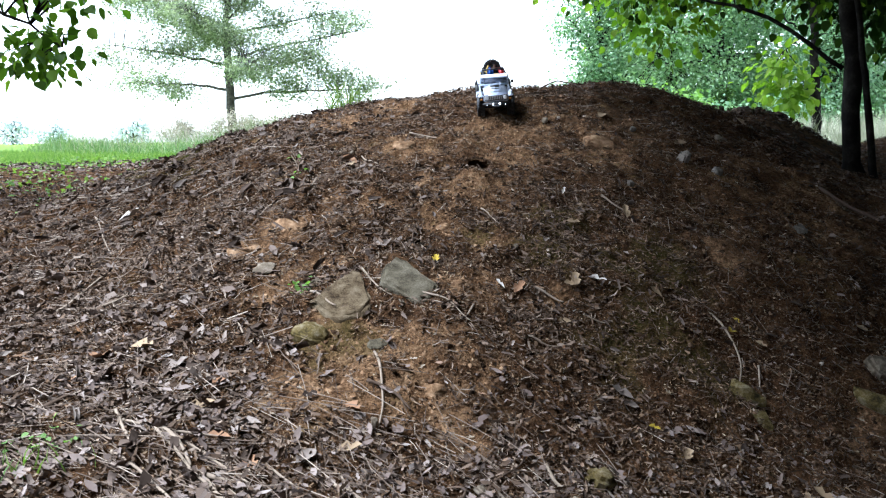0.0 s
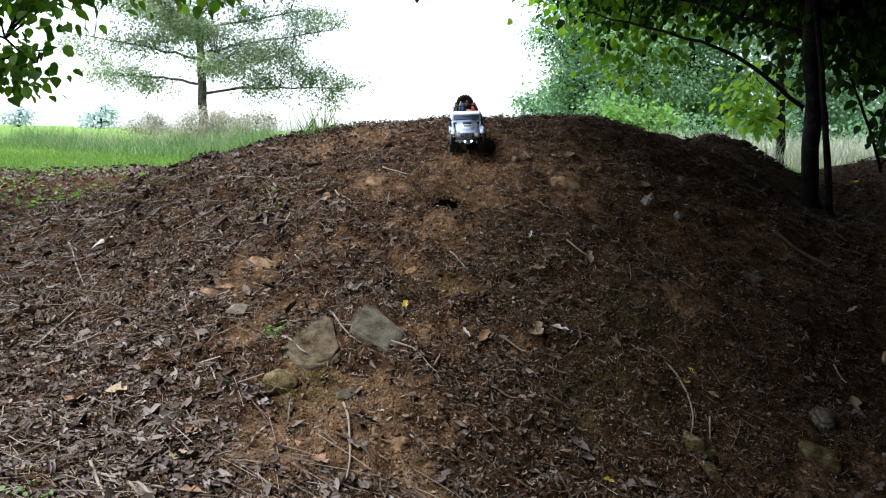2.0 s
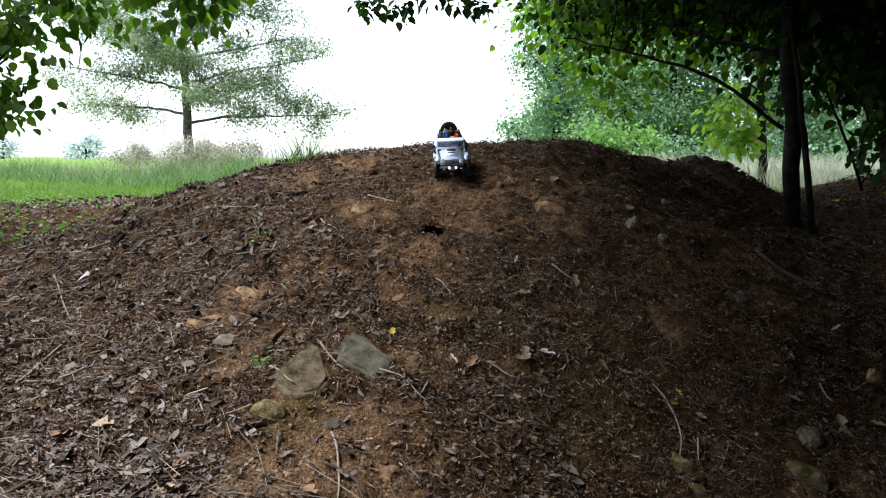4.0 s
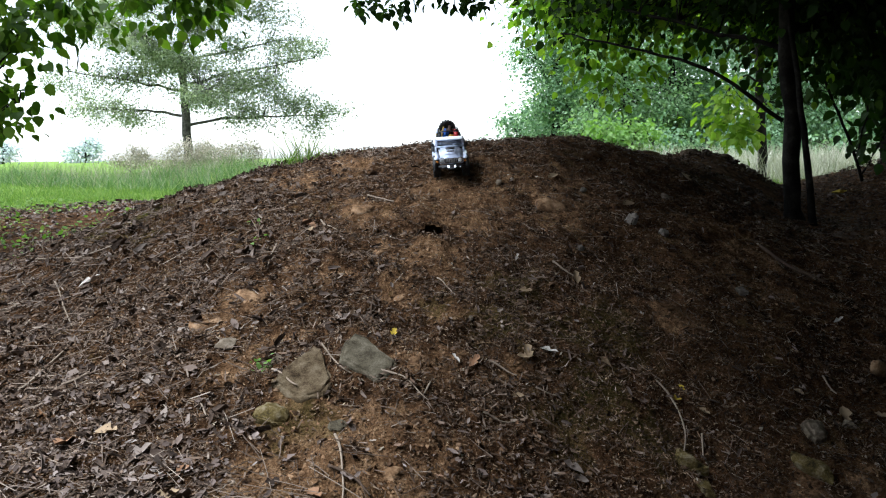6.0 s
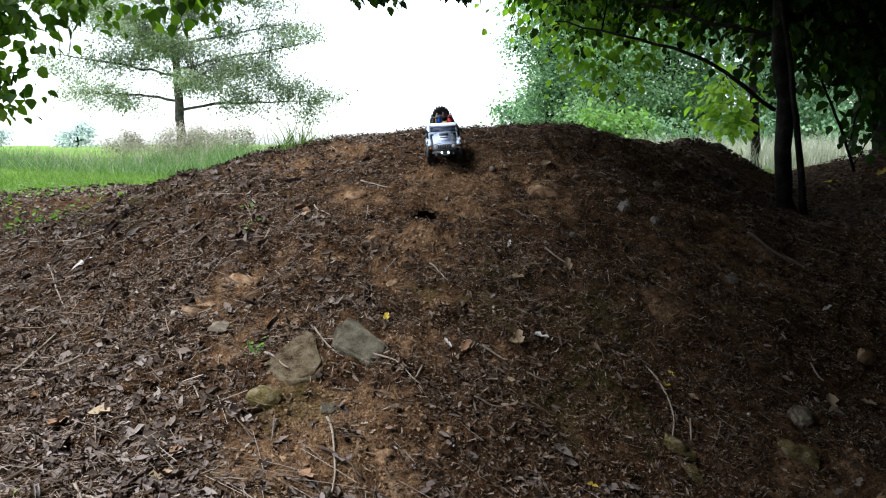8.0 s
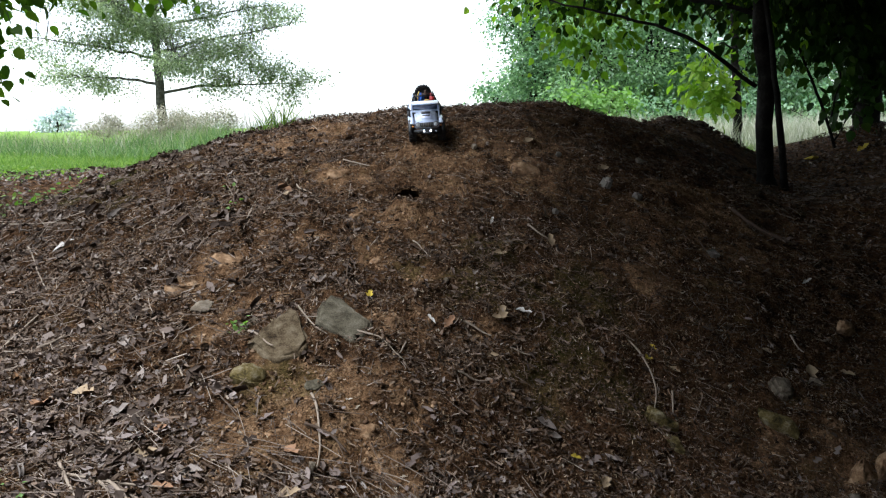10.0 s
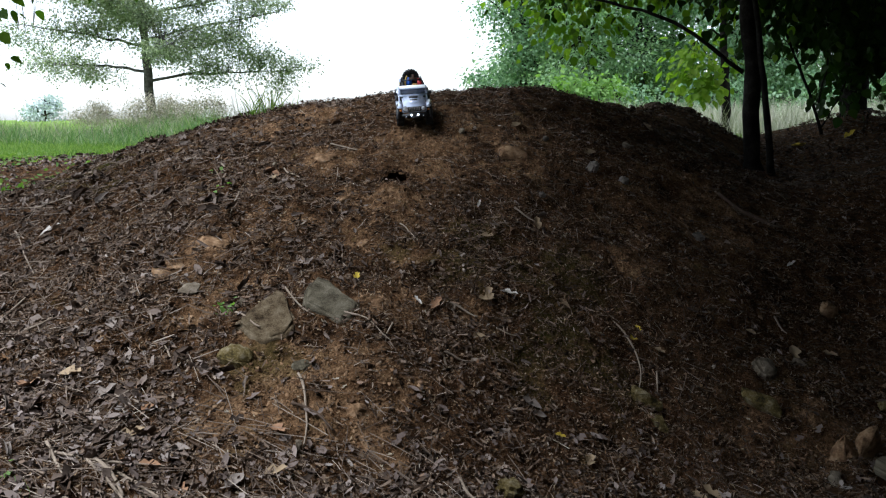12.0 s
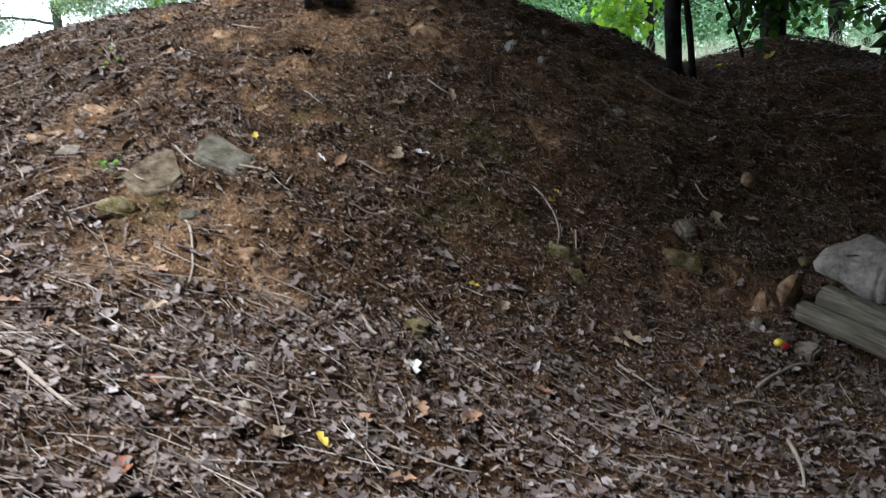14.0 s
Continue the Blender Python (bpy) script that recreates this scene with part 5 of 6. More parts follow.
    bar = boxes("light_bar", [((0, 0, -0.003), (0.164, 0.024, 0.012), 0.004)], SILVER, tr, "pale light bar over the windscreen")
    boxes("bar_lens", [((0, -0.002, 0.004), (0.152, 0.018, 0.006), 0.002)], BARLENS, bar, "white lens strip with faint emission")
    bar.matrix_local = Matrix.Translation((0, -0.078, 0.208)) @ Matrix.Rotation(radians(38), 4, "X")
    bumper = boxes("bumper", [((0, -0.252, 0.092), (0.15, 0.018, 0.018), 0.005), ((0, -0.262, 0.082), (0.05, 0.012, 0.012), 0.004)], BLACK, tr, "black tubular bumper")
    for sx in (-1, 1):
        boxes("tow_hook", [((sx * 0.05, -0.264, 0.088), (0.006, 0.012, 0.012), 0.002)], CHROME, bumper)
    boxes("chassis", [((0, 0.0, 0.072), (0.06, 0.42, 0.022), 0.004)], BLACK, tr)
    for cy in (-0.155, 0.155):
        boxes("axle", [((0, cy, 0.054), (0.14, 0.018, 0.018), 0.005), ((0.012, cy, 0.054), (0.034, 0.034, 0.034), 0.008)], BLACK, tr)
    for sx in (-1, 1):
        pipe("roll_bar", [(sx * 0.072, 0.015, 0.14), (sx * 0.070, 0.012, 0.2), (sx * 0.060, 0.014, 0.222), (sx * 0.058, 0.15, 0.205), (sx * 0.072, 0.158, 0.145)], 0.0045, BLACK, tr)
    pipe("roll_bar", [(-0.060, 0.014, 0.222), (0, 0.013, 0.225), (0.060, 0.014, 0.222)], 0.0045, BLACK, tr)
    for cx, cy in ((-1, -1), (1, -1), (-1, 1), (1, 1)):
        wheel(tr, "wheel", cx * 0.085, cy * 0.155, 0.054)
    sp = wheel(tr, "spare_wheel", 0.0, 0.185, 0.19, 0.052, 0.04)
    sp.rotation_euler = (radians(-35), 0, math.pi / 2)
    for sx in (-1, 1):
        boxes("seat", [((sx * 0.036, 0.0, 0.118), (0.046, 0.05, 0.03), 0.008), ((sx * 0.036, 0.026, 0.150), (0.046, 0.014, 0.06), 0.006)], DUSTY, tr, "grey bucket seat")
    # the load
    boxes("cargo_bag", [((-0.018, 0.085, 0.186), (0.044, 0.075, 0.062), 0.016)], BLUE_PL, tr, "blue cloth bag")
    boxes("cargo_bag", [((-0.052, 0.10, 0.168), (0.034, 0.09, 0.058), 0.013)], BLACK, tr, "black soft bag")
    boxes("cargo_bag", [((0.012, 0.128, 0.198), (0.05, 0.05, 0.05), 0.018)], BROWN_CL, tr, "brown bedroll")
    for sy in (0.06, 0.112):
        can = boxes("fuel_can", [((0.050, sy, 0.172), (0.030, 0.038, 0.066), 0.006)], RED_PL, tr, "red fuel can")
        boxes("cap", [((0.050, sy - 0.008, 0.208), (0.01, 0.012, 0.01), 0.003)], BLACK, can)
    boxes("cargo_box", [((0.018, 0.046, 0.172), (0.036, 0.03, 0.034), 0.005)], OCHRE, tr, "ochre box")
    boxes("cargo_box", [((-0.062, 0.12, 0.196), (0.026, 0.05, 0.02), 0.005)], SILVER, tr, "pale metal box")
    pipe("strap", [(-0.040, 0.04, 0.18), (-0.034, 0.07, 0.215), (-0.026, 0.11, 0.222), (-0.02, 0.15, 0.19)], 0.0042, OCHRE, tr, "ochre webbing strap")
    boxes("yellow_case", [((-0.028, 0.172, 0.168), (0.09, 0.03, 0.034), 0.008)], YELLOW_PL, tr, "yellow case")
    return tr


TRUCK_AT, TRUCK_YAW = (0.288, 4.78), -1.0
truck = model_truck()
n = Vector(ground_normal(np.array([TRUCK_AT[0]]), np.array([TRUCK_AT[1]]))[0])
wheels = [(sx, sy) for sx in (-0.085, 0.085) for sy in (-0.155, 0.155)]
q = Vector((0, 0, 1)).rotation_difference(n).to_matrix().to_4x4() @ pose(0, 0, 0, 0, 0, TRUCK_YAW)
rest = []
for sx, sy in wheels:
    o = q @ Vector((sx, sy, 0))
    rest.append(float(ground_z(TRUCK_AT[0] + o.x, TRUCK_AT[1] + o.y)) - o.z)
truck.matrix_world = Matrix.Translation((*TRUCK_AT, sum(rest) / 4 - 0.002)) @ q

# ---------------------------------------------------------------- trees
BROAD = [(0, 0, 0), (0, 0.5, -0.03), (0, 1.0, -0.12), (-0.28, 0.08, 0.05), (-0.42, 0.38, 0.08), (-0.24, 0.74, 0.0), (0.28, 0.08, 0.05), (0.42, 0.38, 0.08), (0.24, 0.74, 0.0)]
BROAD_F = [(0, 1, 3), (3, 1, 4), (4, 1, 5), (5, 1, 2), (0, 6, 1), (6, 7, 1), (7, 8, 1), (8, 2, 1)]
SMALL = [(0, 0, 0), (-0.36, 0.45, 0.10), (0, 1.0, -0.06), (0.36, 0.45, 0.10)]
SMALL_F = [(0, 2, 1), (0, 3, 2)]


def tree(name, label, trunk, r0, r1, limbs, lobes, mat, bark=None, size=0.14, per=14, spread=0.22, shape=None, twig=0.006, droop=0.7, category="tree", stems=(), blockers=(), outer=(), outer_mat=None):
    """A tree: tapered trunk, limbs, fine twigs out to each clump, and a crown of single leaves."""
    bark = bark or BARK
    tr = tagged(new(name), label, category)
    path = bend(trunk, 18, r0 * 0.12)
    rad = np.linspace(r0, r1, 18)
    rad[0] *= 1.35
    v, q, t = tube(path, rad, 12, 0.05)
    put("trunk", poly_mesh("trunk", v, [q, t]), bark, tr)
    bones = [path[6:]]
    for pts, a, b in stems:
        p = bend(pts, 14, a * 0.1)
        v, q, t = tube(p, np.linspace(a, b, 14), 9, 0.05)
        put("stem", poly_mesh("stem", v, [q, t]), bark, tr)
        bones.append(p[7:])
    for pts, a, b in limbs:
        p = bend(pts, 14, a * 0.5)
        v, q, t = tube(p, np.linspace(a, b, 14), 7, 0.05)
        put("limb", poly_mesh("limb", v, [q, t]), bark, tr)
        bones.append(p[3:])
    bones = np.concatenate(bones)
    hubs = []
    for cx, cy, cz, rx, ry, rz, n in lobes:
        d = sphere_dirs(n) * rng.uniform(0.25, 1.0, (n, 1)) ** 0.5
        hubs.append(np.array([cx, cy, cz]) + d * np.array([rx, ry, rz]))
    hubs = np.concatenate(hubs)
    twigs = []
    for h in hubs:
        d = np.linalg.norm(bones - h, axis=1) + 0.6 * np.maximum(0, bones[:, 2] - h[2])
        a = bones[np.argmin(d)]
        mid = (a + h) / 2 + np.array([0, 0, 0.08]) * np.linalg.norm(h - a) + rng.normal(size=3) * 0.05 * np.linalg.norm(h - a)
        twigs.append(tube(bend([a, mid, h], 4), np.linspace(twig * 1.6, twig * 0.5, 4), 3, cap=False))
    v, f = join(twigs)
    tagged(put("twigwork", poly_mesh("twigwork", v, f), bark, tr), kind="stuff")
    n = len(hubs) * per
    c = np.repeat(hubs, per, 0)
    out = rng.normal(size=(n, 3)) * np.array([1, 1, 0.7]) * spread
    tip = out / spread * 0.5 + sphere_dirs(n) * 0.6 + np.array([0, 0, -droop])
    up = np.array([0, 0, 1.0]) + rng.normal(size=(n, 3)) * 0.45
    s = size * rng.uniform(0.6, 1.2, n)
    tv, tf = shape or (BROAD, BROAD_F)
    v, f = strew(tv, tf, c + out, frames(tip, up), s)
    if len(outer):
        hubs = np.concatenate([np.array(o[:3]) + sphere_dirs(o[6]) * rng.uniform(0.25, 1.0, (o[6], 1)) ** 0.5 * np.array(o[3:6]) for o in outer])
        k = len(hubs) * per
        off = rng.normal(size=(k, 3)) * np.array([1, 1, 0.7]) * spread
        w = strew(tv, tf, np.repeat(hubs, per, 0) + off, frames(off / spread * 0.5 + sphere_dirs(k) * 0.6 + np.array([0, 0, -droop]), np.array([[0, 0, 1.0]]) + rng.normal(size=(k, 3)) * 0.45), size * rng.uniform(0.6, 1.2, k))
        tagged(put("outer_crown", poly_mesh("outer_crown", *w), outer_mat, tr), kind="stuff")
    # Unseen leaf masses added overhead to block light; no twigs hold them.
    for cx, cy, cz, rx, ry, rz, n in blockers:
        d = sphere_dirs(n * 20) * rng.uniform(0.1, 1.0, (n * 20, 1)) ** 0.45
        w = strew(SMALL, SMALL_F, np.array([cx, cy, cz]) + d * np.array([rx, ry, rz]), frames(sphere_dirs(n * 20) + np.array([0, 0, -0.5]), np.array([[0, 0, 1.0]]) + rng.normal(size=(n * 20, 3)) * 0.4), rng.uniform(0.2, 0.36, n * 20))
        tagged(put("unseen_shade_crown", poly_mesh("unseen_shade_crown", *w), DEEP, tr), kind="stuff")
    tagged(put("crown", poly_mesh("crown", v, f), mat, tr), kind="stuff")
    return tr


def gz(x, y):
    return float(ground_z(x, y)) - 0.03


FAR = (SMALL, SMALL_F)
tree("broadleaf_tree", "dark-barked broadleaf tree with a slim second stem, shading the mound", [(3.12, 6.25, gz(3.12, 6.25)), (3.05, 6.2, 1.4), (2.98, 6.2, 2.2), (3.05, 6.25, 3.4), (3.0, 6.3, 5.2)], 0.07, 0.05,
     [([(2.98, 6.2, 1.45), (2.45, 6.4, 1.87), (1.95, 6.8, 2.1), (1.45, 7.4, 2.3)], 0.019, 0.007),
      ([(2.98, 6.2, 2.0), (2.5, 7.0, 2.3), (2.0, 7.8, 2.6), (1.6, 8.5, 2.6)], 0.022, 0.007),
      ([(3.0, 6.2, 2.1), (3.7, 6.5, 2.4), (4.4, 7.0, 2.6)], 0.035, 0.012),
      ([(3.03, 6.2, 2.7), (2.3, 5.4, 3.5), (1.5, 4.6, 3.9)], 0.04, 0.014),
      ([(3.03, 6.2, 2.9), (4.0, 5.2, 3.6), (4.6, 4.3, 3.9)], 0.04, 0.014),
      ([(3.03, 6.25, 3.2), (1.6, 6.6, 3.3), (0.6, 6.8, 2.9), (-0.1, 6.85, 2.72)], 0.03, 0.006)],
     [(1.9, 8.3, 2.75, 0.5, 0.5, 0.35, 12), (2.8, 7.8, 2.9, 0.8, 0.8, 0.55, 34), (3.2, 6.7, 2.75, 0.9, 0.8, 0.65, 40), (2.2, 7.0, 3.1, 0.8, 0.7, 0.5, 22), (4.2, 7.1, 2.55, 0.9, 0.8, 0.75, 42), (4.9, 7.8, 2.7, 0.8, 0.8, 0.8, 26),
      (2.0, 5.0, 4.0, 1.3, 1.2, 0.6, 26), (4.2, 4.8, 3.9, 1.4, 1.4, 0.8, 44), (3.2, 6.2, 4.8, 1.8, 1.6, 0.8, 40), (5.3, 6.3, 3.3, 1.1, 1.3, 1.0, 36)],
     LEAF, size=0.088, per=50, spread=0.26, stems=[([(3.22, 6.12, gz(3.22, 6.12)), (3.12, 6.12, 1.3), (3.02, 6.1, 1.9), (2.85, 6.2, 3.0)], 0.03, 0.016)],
     # Backlight on the crown's fringe comes from the brighter leaf copy.
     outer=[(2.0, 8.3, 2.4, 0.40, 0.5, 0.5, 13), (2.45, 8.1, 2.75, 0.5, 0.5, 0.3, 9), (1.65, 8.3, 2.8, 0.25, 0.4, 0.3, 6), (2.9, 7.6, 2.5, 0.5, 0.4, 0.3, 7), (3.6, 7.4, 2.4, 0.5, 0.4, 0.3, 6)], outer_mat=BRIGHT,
     # Masses above the view, added to shade the mound's right and crest.
     blockers=[(3.0, 6.6, 4.5, 2.0, 2.0, 0.8, 70), (4.9, 6.6, 4.3, 1.8, 2.0, 0.9, 70), (4.2, 4.4, 4.1, 1.6, 1.5, 0.7, 60), (2.2, 4.6, 4.2, 1.5, 1.4, 0.6, 50), (5.6, 8.8, 4.6, 1.8, 1.6, 0.9, 60), (2.6, 8.6, 4.6, 1.6, 1.4, 0.8, 40), (0.9, 6.2, 4.4, 1.2, 1.2, 0.5, 34), (0.2, 4.7, 3.7, 1.1, 1.0, 0.45, 40), (0.1, 6.8, 4.1, 1.1, 1.1, 0.45, 40), (-0.7, 2.6, 3.9, 0.9, 0.9, 0.4, 30), (0.6, 3.1, 2.95, 0.8, 0.9, 0.35, 44), (1.0, 4.4, 3.05, 0.9, 0.7, 0.35, 44), (0.05, 1.4, 2.8, 0.65, 0.8, 0.35, 42), (1.6, 1.8, 2.8, 0.9, 0.9, 0.35, 44), (2.0, 3.3, 2.9, 0.9, 0.9, 0.35, 44), (2.6, 4.6, 3.1, 0.9, 0.7, 0.4, 44), (2.9, 1.6, 2.6, 0.7, 1.0, 0.5, 40),
            (1.3, 2.5, 3.3, 0.9, 0.9, 0.4, 26), (2.3, 2.4, 3.2, 0.9, 0.9, 0.4, 26), (3.2, 3.2, 3.0, 0.9, 1.0, 0.5, 60), (3.4, 4.4, 3.2, 0.9, 0.9, 0.5, 60), (1.5, 0.5, 3.1, 1.0, 0.9, 0.4, 26), (2.8, 0.4, 2.9, 1.0, 0.9, 0.5, 26), (1.5, 5.4, 4.0, 1.1, 0.9, 0.5, 60), (2.6, 5.6, 3.9, 1.0, 0.9, 0.5, 60), (4.2, 2.4, 2.4, 0.8, 1.4, 0.9, 70), (3.3, 6.4, 3.7, 1.2, 1.1, 0.4, 80), (4.6, 7.6, 3.8, 1.3, 1.3, 0.5, 90), (5.3, 6.0, 3.5, 1.2, 1.2, 0.5, 80), (4.1, 5.4, 3.5, 1.1, 1.0, 0.45, 80), (3.2, 7.9, 3.8, 1.0, 1.0, 0.4, 60), (0.75, 5.2, 3.7, 0.7, 0.8, 0.35, 46), (1.3, 4.7, 3.6, 0.7, 0.7, 0.3, 36), (0.1, 5.5, 3.8, 0.7, 0.7, 0.3, 46), (0.4, 6.3, 3.9, 0.8, 0.7, 0.3, 46)])
tree("hanging_spray", "thin leafy twigs hanging down before the sky", [(1.6, 6.6, 3.3), (1.0, 6.75, 3.1), (0.5, 6.8, 2.80), (-0.1, 6.85, 2.62)], 0.012, 0.005, [([(0.9, 6.75, 3.0), (0.75, 6.8, 2.68), (0.62, 6.8, 2.5)], 0.006, 0.003)],
     [(-0.1, 6.85, 2.47, 0.26, 0.12, 0.07, 9), (0.56, 6.8, 2.48, 0.24, 0.12, 0.06, 8), (0.2, 6.8, 2.56, 0.3, 0.1, 0.04, 5)], LEAF, size=0.085, per=6, spread=0.055, twig=0.003, category="branch")
tree("broadleaf_tree", "large-leaved tree reaching its low branches over the field edge", [(-4.7, 6.0, gz(-4.7, 6.0)), (-4.65, 6.0, 1.8), (-4.5, 5.9, 3.2), (-4.4, 5.9, 4.6)], 0.13, 0.06,
     [([(-4.6, 6.0, 2.0), (-3.9, 5.8, 2.1), (-3.2, 5.7, 1.95), (-2.6, 5.6, 1.62)], 0.025, 0.006), ([(-4.55, 5.95, 2.6), (-3.6, 5.8, 2.7), (-2.6, 5.7, 2.5), (-1.5, 5.7, 2.42)], 0.035, 0.008), ([(-4.5, 5.9, 3.0), (-3.4, 5.2, 3.6), (-2.4, 4.8, 3.8)], 0.04, 0.012)],
     # The last lobe is out of view, added to shade the left flank.
     [(-2.65, 5.7, 2.25, 0.55, 0.35, 0.26, 30), (-2.75, 5.6, 1.62, 0.30, 0.15, 0.10, 9), (-1.5, 5.7, 2.34, 0.36, 0.22, 0.17, 20), (-3.6, 5.7, 2.3, 0.6, 0.6, 0.6, 22), (-4.2, 5.6, 4.2, 1.2, 1.2, 0.8, 30), (-2.9, 3.9, 3.6, 0.8, 0.8, 0.3, 46)],
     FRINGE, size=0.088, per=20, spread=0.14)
tree("sapling", "thin young tree with drooping lime-green leaves at the meadow's edge", [(5.78, 13.0, gz(5.78, 13.0)), (5.72, 13.0, 1.6), (5.66, 13.0, 2.6), (5.6, 13.0, 4.6)], 0.085, 0.04,
     [([(5.7, 13.0, 2.2), (5.4, 12.8, 2.4), (5.05, 12.6, 2.2)], 0.02, 0.008), ([(5.66, 13.0, 3.0), (6.3, 13.0, 3.4), (6.9, 13.0, 3.5)], 0.02, 0.008)],
     [(5.05, 12.5, 1.74, 0.32, 0.3, 0.48, 17), (6.2, 13.0, 3.9, 1.2, 1.0, 0.7, 26), (4.9, 13.0, 3.8, 0.9, 0.9, 0.6, 20)], LIME, BARK, size=0.15, per=15, spread=0.18)
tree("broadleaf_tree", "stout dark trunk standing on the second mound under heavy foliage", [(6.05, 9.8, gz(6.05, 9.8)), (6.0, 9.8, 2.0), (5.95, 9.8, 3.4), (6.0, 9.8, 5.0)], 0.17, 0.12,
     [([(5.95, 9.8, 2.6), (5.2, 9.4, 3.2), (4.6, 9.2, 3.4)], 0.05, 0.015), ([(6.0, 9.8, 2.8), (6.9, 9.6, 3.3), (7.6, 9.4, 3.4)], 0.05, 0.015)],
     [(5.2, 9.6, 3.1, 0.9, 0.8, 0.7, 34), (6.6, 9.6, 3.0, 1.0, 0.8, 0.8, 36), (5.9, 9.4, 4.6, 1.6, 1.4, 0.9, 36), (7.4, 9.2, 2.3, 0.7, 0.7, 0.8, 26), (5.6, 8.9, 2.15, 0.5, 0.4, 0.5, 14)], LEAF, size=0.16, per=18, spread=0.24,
     # Unseen masses added to darken the ground below this tree.
     blockers=[(4.6, 10.2, 4.7, 1.6, 1.4, 0.8, 90), (6.4, 10.4, 4.9, 1.6, 1.4, 0.8, 90), (3.0, 9.8, 4.6, 1.3, 1.3, 0.7, 80)])
tree("sapling", "leaning dark sapling on the second mound", [(5.15, 8.9, gz(5.15, 8.9)), (4.8, 8.6, 1.35), (4.3, 8.2, 1.95), (4.0, 8.0, 2.4)], 0.018, 0.010,
     [([(5.0, 8.8, 1.1), (5.05, 8.7, 1.7), (5.0, 8.7, 2.3)], 0.012, 0.006), ([(5.1, 8.85, 0.95), (5.35, 8.8, 1.5), (5.4, 8.8, 2.1)], 0.012, 0.006)],
     [(5.3, 8.8, 1.55, 0.35, 0.3, 0.4, 18), (5.0, 8.7, 2.2, 0.45, 0.3, 0.3, 16), (4.6, 8.5, 2.0, 0.4, 0.3, 0.25, 14), (5.4, 8.7, 1.95, 0.4, 0.3, 0.3, 16)], LEAF, size=0.12, per=9, spread=0.14, twig=0.003)
tree("broadleaf_tree", "slim dark tree among the woods beyond the second mound", [(9.7, 14.0, gz(9.7, 14)), (9.65, 14.0, 2.5), (9.6, 14.0, 5.0)], 0.13, 0.08, [([(9.65, 14, 2.6), (9.0, 13.8, 3.2), (8.4, 13.6, 3.3)], 0.04, 0.012)], [(8.8, 13.7, 3.3, 1.3, 1.0, 0.8, 34), (10.4, 14, 3.5, 1.4, 1.0, 0.9, 30), (9.6, 14, 2.0, 0.9, 0.6, 0.7, 16)], LEAF, size=0.18, per=16, spread=0.28)

# dense unseen trees, added round and over the viewer to block light
LIGHT_BLOCKERS = [(5.4, 0.6, 5.2, 2.3), (7.0, 4.0, 5.6, 2.2), (5.6, -3.2, 5.5, 2.5), (2.2, -5.0, 5.6, 2.5), (-1.8, -6.6, 5.6, 2.3), (8.6, 7.6, 5.5, 2.0), (4.3, -6.8, 6.5, 2.6), (0.2, -7.5, 6.5, 2.6), (8.0, -0.5, 6.5, 2.6), (-4.6, -8.0, 6.0, 2.4), (-4.3, -3.6, 5.0, 1.7), (-0.9, -3.0, 5.0, 1.2)]
for k, (x, y, h, w) in enumerate(LIGHT_BLOCKERS):
    lobes = [(x, y, h, w, w, 1.2, 60), (x, y, h - 1.6, w, w, 1.0, 60), (x, y, h - 3.2, w, w, 1.0, 60), (x, y, 1.0, w, w, 1.1, 60)]
    limbs = [([(x, y, 2.2), (x - 0.4 * w, y + 0.3, 3.2), (x - w * 0.8, y + 0.5, 3.6)], 0.05, 0.015), ([(x, y, 2.4), (x + 0.5, y + 0.8, 3.2), (x + 0.6, y + w * 0.8, 3.6)], 0.05, 0.015)]
    if k == 0:
        # Extra lobes over the viewer, out of view, cut light on the mound.
        lobes += [(3.2, 1.2, 4.0, 1.5, 1.4, 0.6, 55), (2.0, 2.6, 4.0, 1.3, 1.2, 0.5, 45), (3.4, 3.6, 3.8, 1.3, 1.2, 0.6, 50), (1.2, 0.4, 4.4, 1.4, 1.3, 0.5, 40), (1.6, 4.2, 4.0, 1.3, 1.2, 0.5, 40), (3.6, 2.2, 2.8, 0.7, 1.0, 0.6, 26), (0.4, 1.3, 4.1, 1.2, 1.2, 0.5, 48), (0.3, -0.7, 4.4, 1.3, 1.2, 0.6, 46), (-0.3, 3.0, 4.2, 1.0, 1.0, 0.4, 26), (1.5, -2.2, 4.6, 1.5, 1.4, 0.7, 50)]
        limbs += [([(x, y, 3.2), (3.8, 1.2, 4.0), (2.0, 2.0, 4.5), (0.0, 1.4, 4.6)], 0.06, 0.02), ([(x, y, 3.0), (3.4, -0.6, 4.0), (1.4, -1.4, 4.6), (-0.2, -0.8, 4.7)], 0.06, 0.02)]
    tree("unseen_shade_tree", "unseen broadleaf tree added to shade the mound", [(x, y, gz(x, y)), (x + 0.1, y, 1.8), (x, y + 0.1, 3.2), (x, y, h + 0.6)], 0.16, 0.07, limbs, lobes, DEEP, size=0.32, per=20, spread=0.36, shape=FAR)

